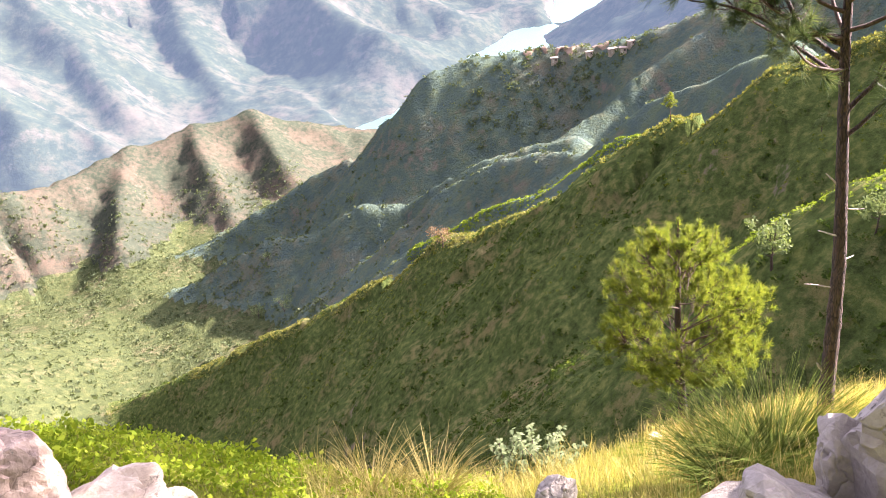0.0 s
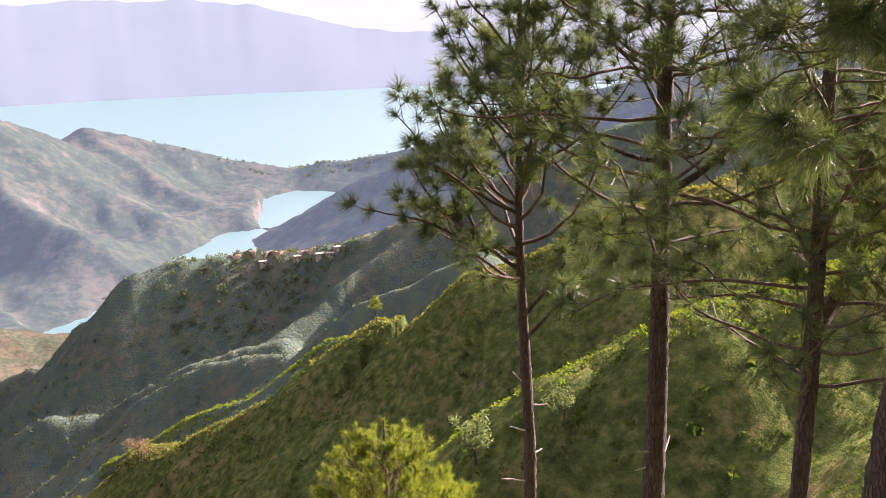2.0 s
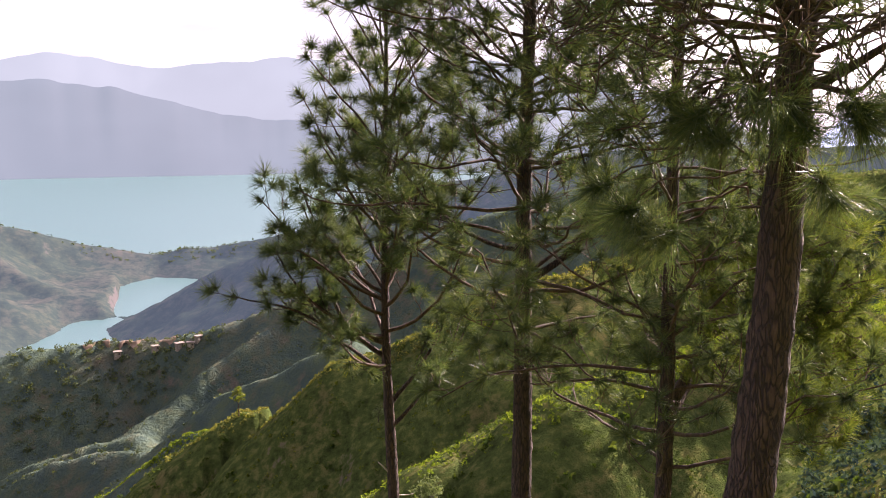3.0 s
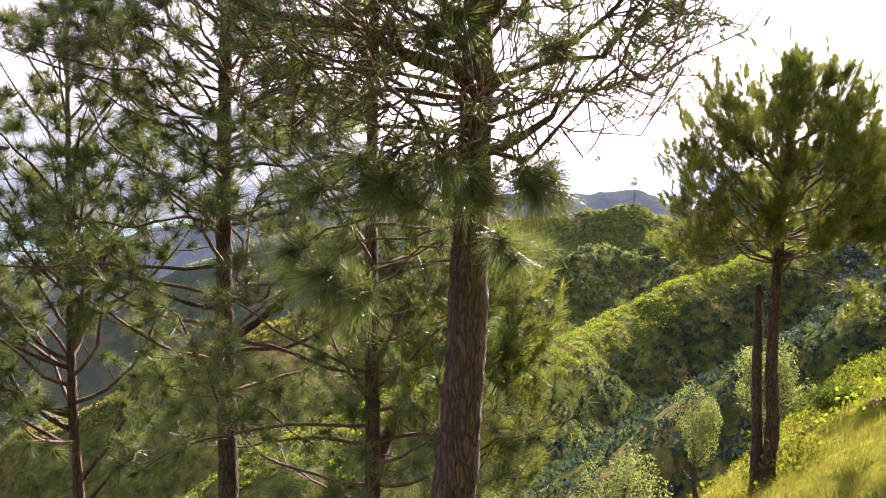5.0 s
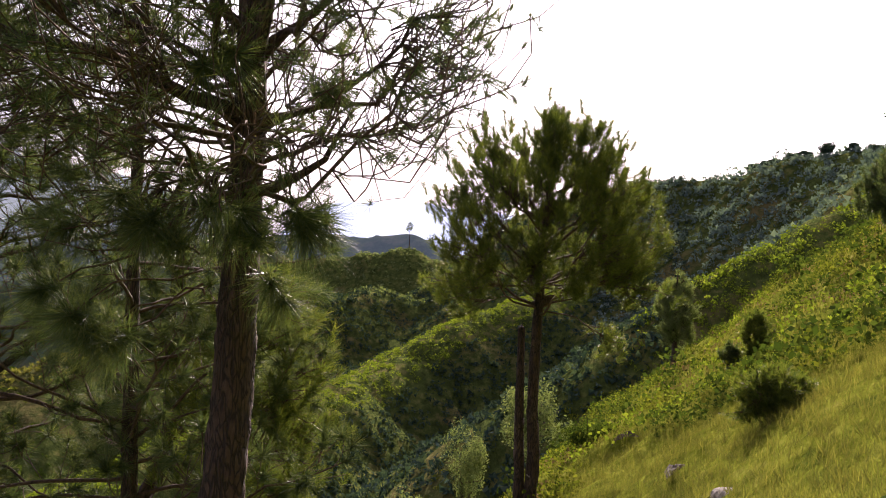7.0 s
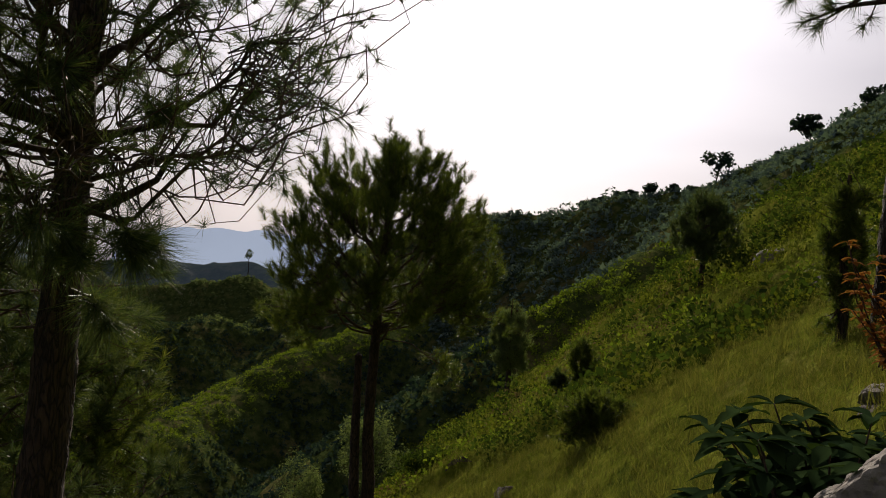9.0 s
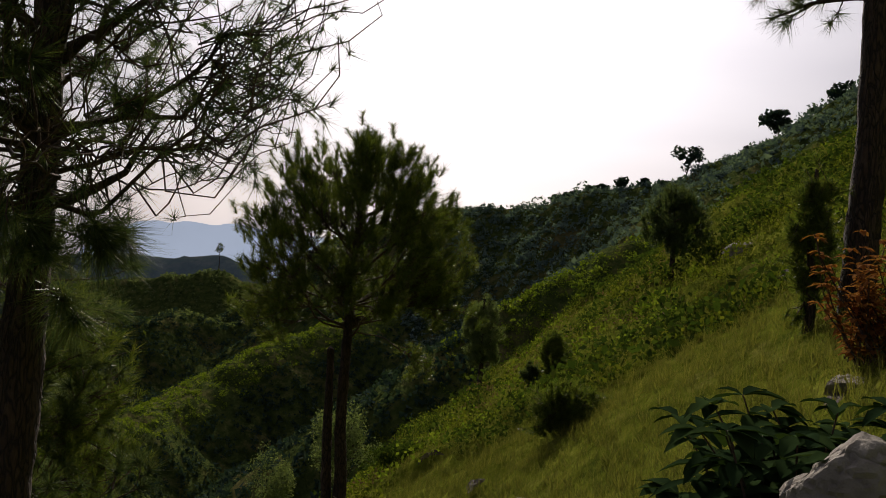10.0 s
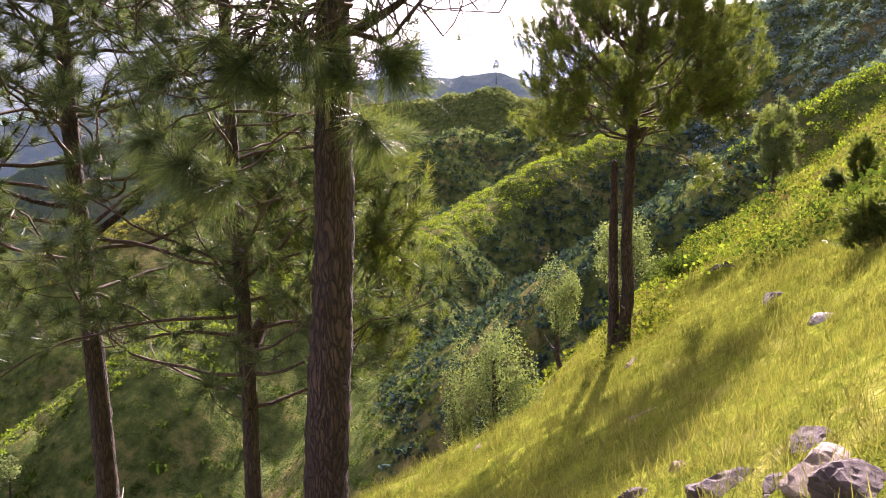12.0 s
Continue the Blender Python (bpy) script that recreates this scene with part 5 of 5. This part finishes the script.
scrub("scrub", "withered tan undergrowth on the hillside", 1300, (72, 105), (9, 58), [0], (0.14, 0.34), TAN_LEAF, 36, 220, flat=0.9, power=0.8, leaf_size=0.7, keep=lambda x, y, z: hillside(x, y, z) & (fbm(x, y, 3.0, 2, 79) > 0.1))
scrub("scrub", "green bushes on the slope below the grass lip", 1000, (-36, 57), (12, 75), [0, 1], (0.3, 0.8), SHRUB_LEAF, 50, 206, leaf_size=1.1, keep=lambda x, y, z: y > lip_at(x) + 1.0)
scrub("scrub", "small bushes on the spur below the lone pine", 1500, (57, 78), (16, 75), [0, 1], (0.15, 0.5), HILL_LEAF, 40, 211, leaf_size=1.2, keep=lambda x, y, z: y > lip_at(x) + 1.0)

scrub("scrub", "dark trees round the hamlet on the plateau", 420, (3, 16), (430, 500), [3], (1.2, 2.8), HAZY_LEAF, 24, 208)
scrub("scrub", "far trees along the low headland", 260, (2, 18), (1440, 1500), [4], (2.0, 4.5), HAZY_LEAF, 16, 209)

scrub("scrub", "bright lime-green low plants along the drop", 900, (-34, 1), (6.2, 11.0), [0], (0.10, 0.28), LIME_LEAF, 40, 214, flat=0.8, leaf_size=0.9)

scrub("scrub", "dark leafy bushes on the shaded slope below", 6000, (-12, 58), (22, 122), [0, 1], (0.3, 0.85), SHRUB_LEAF, 22, 216, leaf_size=0.95, keep=lambda x, y, z: (y > lip_at(x) + 2) & (crest_distance(x, y, spur) > 6))

# ---- grass ----
near_edge = lambda x, y: y < 17
grass("grass", "lush yellow-green hillside grass", 16000, (35, 106), (2.2, 17), 12, 0.21, 0.007, GRASS_BLADE, 301, 1.2, lambda x, y: (np.hypot(x, y) > 4.0) | (np.sin(x * 9 + y * 5) > 0.5))
grass("grass", "bright green grass on the drop below the rocks", 11000, (-40, 30), (3.5, 17), 12, 0.17, 0.008, GRASS_BLADE, 302, 1.1, near_edge)
grass("grass", "dry golden grass on the slope edge", 2400, (-14, 32), (5, 17), 14, 0.45, 0.006, DRY_BLADE, 303, 0.6, near_edge, clump=0.75, bent=True)
grass("grass", "yellow-green grass over the far hillside", 18000, (58, 106), (17, 60), 6, 0.24, 0.03, GRASS_BLADE, 304, 1.1)


def tussock(label, at, count, length, seed, leaf):
    rng = np.random.default_rng(seed)
    g = Geo()
    for _ in range(count):
        a = rng.uniform(0, 2 * math.pi)
        d = np.array([math.cos(a) * 0.55, math.sin(a) * 0.55, 1.0]) * rng.uniform(0.3, 1, 3) ** 0.3
        L = length * rng.uniform(0.55, 1.1)
        w = wander(rng, np.array([math.cos(a), math.sin(a), 0]) * rng.uniform(0, 0.22), d, L, 7, -1.5 * rng.uniform(0.4, 1), 0.03)
        tube(g, w, np.linspace(0.0055, 0.0015, len(w)), 3)
    ob = g.made("grass_tussock", leaf)
    ob.location = at
    return tagged(ob, label, "grass", kind="stuff")


tussock("tall arching green grass tussock beside the pine", sight(24.0, -40.9, 6, 10), 760, 1.35, 401, GREEN_BLADE)
tussock("arching green grass tussock at the slope edge", sight(20.4, -41.8, 6, 10), 420, 1.0, 402, GREEN_BLADE)
tussock("dry golden grass tussock at the slope edge", sight(-9.0, -41.0, 3, 9), 160, 0.8, 403, DRY_BLADE)
tussock("dry golden grass tussock at the slope edge", sight(-4.0, -42.0, 3, 9), 160, 0.8, 404, DRY_BLADE)

# ---- rocks ----


def stone_at(label, az, el, d, size, seed, material, turn=0.0, cuts=9, group="", name="rock"):
    """A stone whose middle is seen in that direction, that far away."""
    x, y, z = spot(az, el, d)
    return rock(name, label, (x, y, z), size, seed, material, cuts=cuts, turn=turn, group=group)


stone_at("big pale grey boulder on the slope edge", 37.8, -40.8, 2.95, (0.56, 0.56, 0.95), 501, ROCK, 20, 12, "boulders by the viewpoint", "boulder")
stone_at("cracked grey rock against the boulder", 30.3, -41.0, 2.95, (0.24, 0.28, 0.42), 502, ROCK, 50, 10, "boulders by the viewpoint", "boulder")
stone_at("low grey rock slab at the slope edge", 22.0, -46.5, 2.6, (0.52, 0.36, 0.40), 503, ROCK, 0, 10, "boulders by the viewpoint", "boulder")
stone_at("grey rock slab at the slope edge", 28.0, -46.0, 2.4, (0.35, 0.4, 0.42), 504, ROCK, 30, 10, "boulders by the viewpoint", "boulder")
stone_at("brown cracked rock outcrop at the slope edge", -35.6, -32.4, 6.0, (0.62, 0.5, 0.62), 505, ROCK_BROWN, 0, 12, "boulders by the viewpoint", "boulder")
stone_at("sunlit pale rock with grass round it", -29.8, -36.6, 5.6, (0.8, 0.5, 0.36), 506, ROCK_TAN, 15, 10, "boulders by the viewpoint", "boulder")
stone_at("sunlit white rock in the grass", -25.0, -38.3, 5.4, (0.3, 0.25, 0.3), 507, ROCK_TAN, 60, 9, "boulders by the viewpoint", "boulder")
stone_at("small grey stone in golden grass", 6.8, -43.0, 4.2, (0.16, 0.14, 0.25), 508, ROCK, 10, 7, "loose stones")
stone_at("small grey stone in golden grass", -2.2, -43.5, 3.6, (0.16, 0.12, 0.18), 509, ROCK, 40, 7, "loose stones")
for k, (az, el, d, sx, sz, mt) in enumerate([(64.8, -29.3, 4.2, 0.3, 0.26, ROCK_DARK), (68.5, -29.0, 4.2, 0.36, 0.24, ROCK_DARK), 
                                             (61.6, -25.2, 11.8, 0.26, 0.22, ROCK_BROWN), (73.8, -21.8, 8.0, 0.25, 0.15, ROCK_TAN), (72.6, -18.9, 13.0, 0.32, 0.2, ROCK_BROWN),
                                             (80.8, -14.4, 9.6, 0.42, 0.3, ROCK_DARK), (84.0, -15.0, 9.0, 0.22, 0.15, ROCK), (77.5, -13.0, 16.0, 0.4, 0.5, ROCK_DARK), (96.0, 1.8, 22.0, 0.5, 0.3, ROCK),
                                             (99.5, 0.5, 12.0, 0.45, 0.15, ROCK_DARK), (16.2, -37.6, 15.0, 0.22, 0.38, ROCK_TAN), (17.8, -38.0, 15.2, 0.22, 0.2, ROCK_TAN), (15.2, -38.6, 15.0, 0.3, 0.2, ROCK)]):
    x, y, z = sight(az, el, d * 0.6, d * 1.6)
    rock("stone", "weathered stone set in the hillside grass", (x, y, z - sz * (0.85 if d > 6 else 0.5)), (sx, sx * 0.8, sz), 520 + k, mt, turn=37 * k, group="stones in the grass", sub=4)
for k, (az, el, d, sx, sy, sz, turn) in enumerate([(66.2, -28.6, 4.3, 0.26, 0.16, 0.10, 20), (70.8, -28.4, 4.3, 0.30, 0.2, 0.09, 65), (73.8, -26.4, 4.5, 0.24, 0.15, 0.16, 110), (78.2, -26.4, 4.4, 0.34, 0.2, 0.2, 35), (80.4, -24.6, 4.7, 0.42, 0.26, 0.16, 80),
                                                   (83.2, -24.0, 4.8, 0.3, 0.22, 0.2, 15), (86.0, -22.8, 5.0, 0.4, 0.24, 0.14, 50), (88.6, -22.6, 5.0, 0.3, 0.2, 0.18, 95), (84.8, -21.4, 5.6, 0.26, 0.16, 0.10, 70), (76.4, -24.6, 5.0, 0.16, 0.12, 0.10, 40)]):
    x, y, z = sight(az, el, d * 0.6, d * 1.6)
    slab = rock("slate", "broken purple-brown slate slab lying in the grass", (x, y, z - sz * 0.75), (sx, sy, sz), 560 + k, ROCK_DARK if k % 3 else ROCK_BROWN, cuts=14, turn=turn, group="slates by the viewpoint", sub=4)
    slab.rotation_euler = (radians(-18 - 4 * (k % 3)), radians(9 - 6 * (k % 4)), radians(turn))
stone_at("rounded pale boulder beside dark stones", 105.0, -10.5, 2.7, (0.17, 0.17, 0.20), 540, ROCK, 10, 8, "boulders by the viewpoint", "boulder")
stone_at("dark stone of a rough dry wall", 104.5, -14.5, 3.4, (0.28, 0.2, 0.10), 541, ROCK_DARK, 10, 8, "dry wall stones")
stone_at("dark stone of a rough dry wall", 98.8, -15.5, 3.3, (0.16, 0.2, 0.16), 542, ROCK_DARK, 60, 8, "dry wall stones")
stone_at("flat stone of a rough dry wall", 103.6, -5.6, 6.0, (0.3, 0.3, 0.07), 543, ROCK, 20, 8, "dry wall stones")
stone_at("flat stone of a rough dry wall", 104.2, -6.6, 5.8, (0.3, 0.3, 0.09), 544, ROCK_DARK, 70, 8, "dry wall stones")

# ---- broad-leaved plant and withered plant ----


def leaf_blade(g, base, d, up, L, W):
    """One broad pointed leaf, folded along its middle."""
    d = unit(d)
    s = unit(np.cross(d, up))
    n = np.cross(s, d)
    f = np.array([0, 0.25, 0.55, 0.8, 1.0])
    w = np.array([0.04, 0.8, 1.0, 0.55, 0.0]) * W / 2
    droop = -0.35 * L * f**2
    mid = base + d * (f * L)[:, None] + np.array([0, 0, 1.0]) * droop[:, None]
    left = mid + s * w[:, None] + n * (w * 0.35)[:, None]
    right = mid - s * w[:, None] + n * (w * 0.35)[:, None]
    v = np.concatenate([mid, left, right])
    faces = [(k, k + 1, 5 + k + 1, 5 + k) for k in range(4)] + [(k, 10 + k, 10 + k + 1, k + 1) for k in range(4)]
    g.add(v, faces)


def leafy_plant(label, at, stems, height, seed, leaf, L=0.13, name="leafy_shrub"):
    rng = np.random.default_rng(seed)
    plant = tagged(new(name), label, "shrub")
    plant.location = at
    lv = Geo()
    for _ in range(stems):
        wood = Geo()
        a = rng.uniform(0, 2 * math.pi)
        w = wander(rng, (rng.uniform(-0.25, 0.25), rng.uniform(-0.15, 0.15), 0), (math.cos(a) * 0.5, math.sin(a) * 0.5, 1), height * rng.uniform(0.5, 1.05), 8, 0.1, 0.10)
        tube(wood, w, np.linspace(0.007, 0.003, len(w)), 5)
        wood.made("stem", TWIG, plant)
        for k in range(1, len(w)):
            for _ in range(5):
                b = rng.uniform(0, 2 * math.pi)
                d = np.array([math.cos(b), math.sin(b), rng.uniform(-0.2, 0.5)])
                leaf_blade(lv, w[k], d, np.array([0, 0, 1.0]), L * rng.uniform(0.6, 1.2), L * 0.5 * rng.uniform(0.7, 1.1))
    lv.made("leaves", leaf, plant, kind="stuff")
    return plant


x, y = from_view(102.6, 3.15)
leafy_plant("dark broad-leaved shrub among the stones", (x, y, land_z(x, y)), 52, 0.74, 601, DARK_LEAF, 0.15)
x, y = from_view(101.2, 3.2)
leafy_plant("dark broad-leaved shrub among the stones", (x, y, land_z(x, y)), 36, 0.52, 602, DARK_LEAF, 0.16)
x, y = from_view(104, 3.6)
leafy_plant("dark broad-leaved shrub among the stones", (x, y, land_z(x, y)), 26, 0.65, 603, DARK_LEAF, 0.16)
x, y = from_view(104.2, 6.4)
leafy_plant("withered red-brown plant at the foot of a pine", (x, y, land_z(x, y)), 44, 0.85, 604, BROWN_LEAF, 0.08, "withered_shrub")
x, y, z = sight(3.5, -40.8, 5, 12)
leafy_plant("pale green leafy shrub at the slope edge", (x, y, z), 16, 0.75, 605, PALE_LEAF, 0.09)
x, y, z = sight(6.0, -40.4, 6, 14)
leafy_plant("pale green leafy shrub at the slope edge", (x, y, z), 18, 0.9, 606, PALE_LEAF, 0.09)

# ---- hamlet on the plateau ----


def plain_soil(name, a, b):
    m, nt, bs = begin(name)
    nt.links.new(ramp(nt, noise_out(nt, 0.15, 5), [(0.35, a), (0.65, b)]), bs.inputs["Base Color"])
    bs.inputs["Roughness"].default_value = 0.95
    return m


FIELD = plain_soil("ploughed_field", (0.17, 0.115, 0.075), (0.24, 0.17, 0.11))
WALL = plain_soil("mud_plaster", (0.26, 0.21, 0.16), (0.36, 0.30, 0.24))
ROOF = plain_soil("flat_mud_roof", (0.20, 0.16, 0.13), (0.30, 0.25, 0.20))
land_patch("terrace_field", "brown ploughed terrace field on the plateau", "field", (9.3, 11.2), (465, 474), FIELD, 0.3, 1)
land_patch("terrace_field", "brown ploughed terrace field on the plateau", "field", (11.7, 13.3), (456, 464), FIELD, 0.3, 2)
land_patch("terrace_field", "brown ploughed terrace field on the plateau", "field", (7.2, 8.8), (473, 480), FIELD, 0.3, 3)


def box_mesh(name, size, at, material, parent):
    bm = bmesh.new()
    bmesh.ops.create_cube(bm, size=1.0)
    for v in bm.verts:
        v.co = (v.co.x * size[0] + at[0], v.co.y * size[1] + at[1], v.co.z * size[2] + at[2])
    bmesh.ops.bevel(bm, geom=bm.edges[:], offset=0.05, segments=1, affect="EDGES")
    me = bpy.data.meshes.new(name)
    bm.to_mesh(me)
    bm.free()
    me.materials.append(material)
    ob = new(name, me)
    ob.parent = parent
    return ob


def hut(at, turn, w, d, h):
    house = tagged(new("house"), "small flat-roofed mud house on the plateau", "house", "hamlet houses")
    box_mesh("wall", (w, d, h + 1.5), (0, 0, h / 2 - 0.75), WALL, house)
    box_mesh("roof", (w + 0.7, d + 0.7, 0.35), (0, 0, h + 0.17), ROOF, house)
    box_mesh("door", (1.0, 0.12, 2.0), (-w * 0.2, -d / 2 - 0.03, 1.0), DEADWOOD, house)
    box_mesh("window", (0.9, 0.12, 0.9), (w * 0.25, -d / 2 - 0.03, 1.6), ROCK_DARK, house)
    house.matrix_world = pose(*at, 0, 0, turn)
    return house


for k, (az, d, turn, w) in enumerate([(13.0, 446, 10, 4.0), (13.7, 441, -15, 3.4), (14.2, 443, 25, 3.2), (9.2, 463, -8, 3.6), (11.5, 455, 12, 3.2)]):
    x, y, z = on_land(az, d)
    hut((x, y, z + 0.2), turn, w, w * 0.7, 2.5)
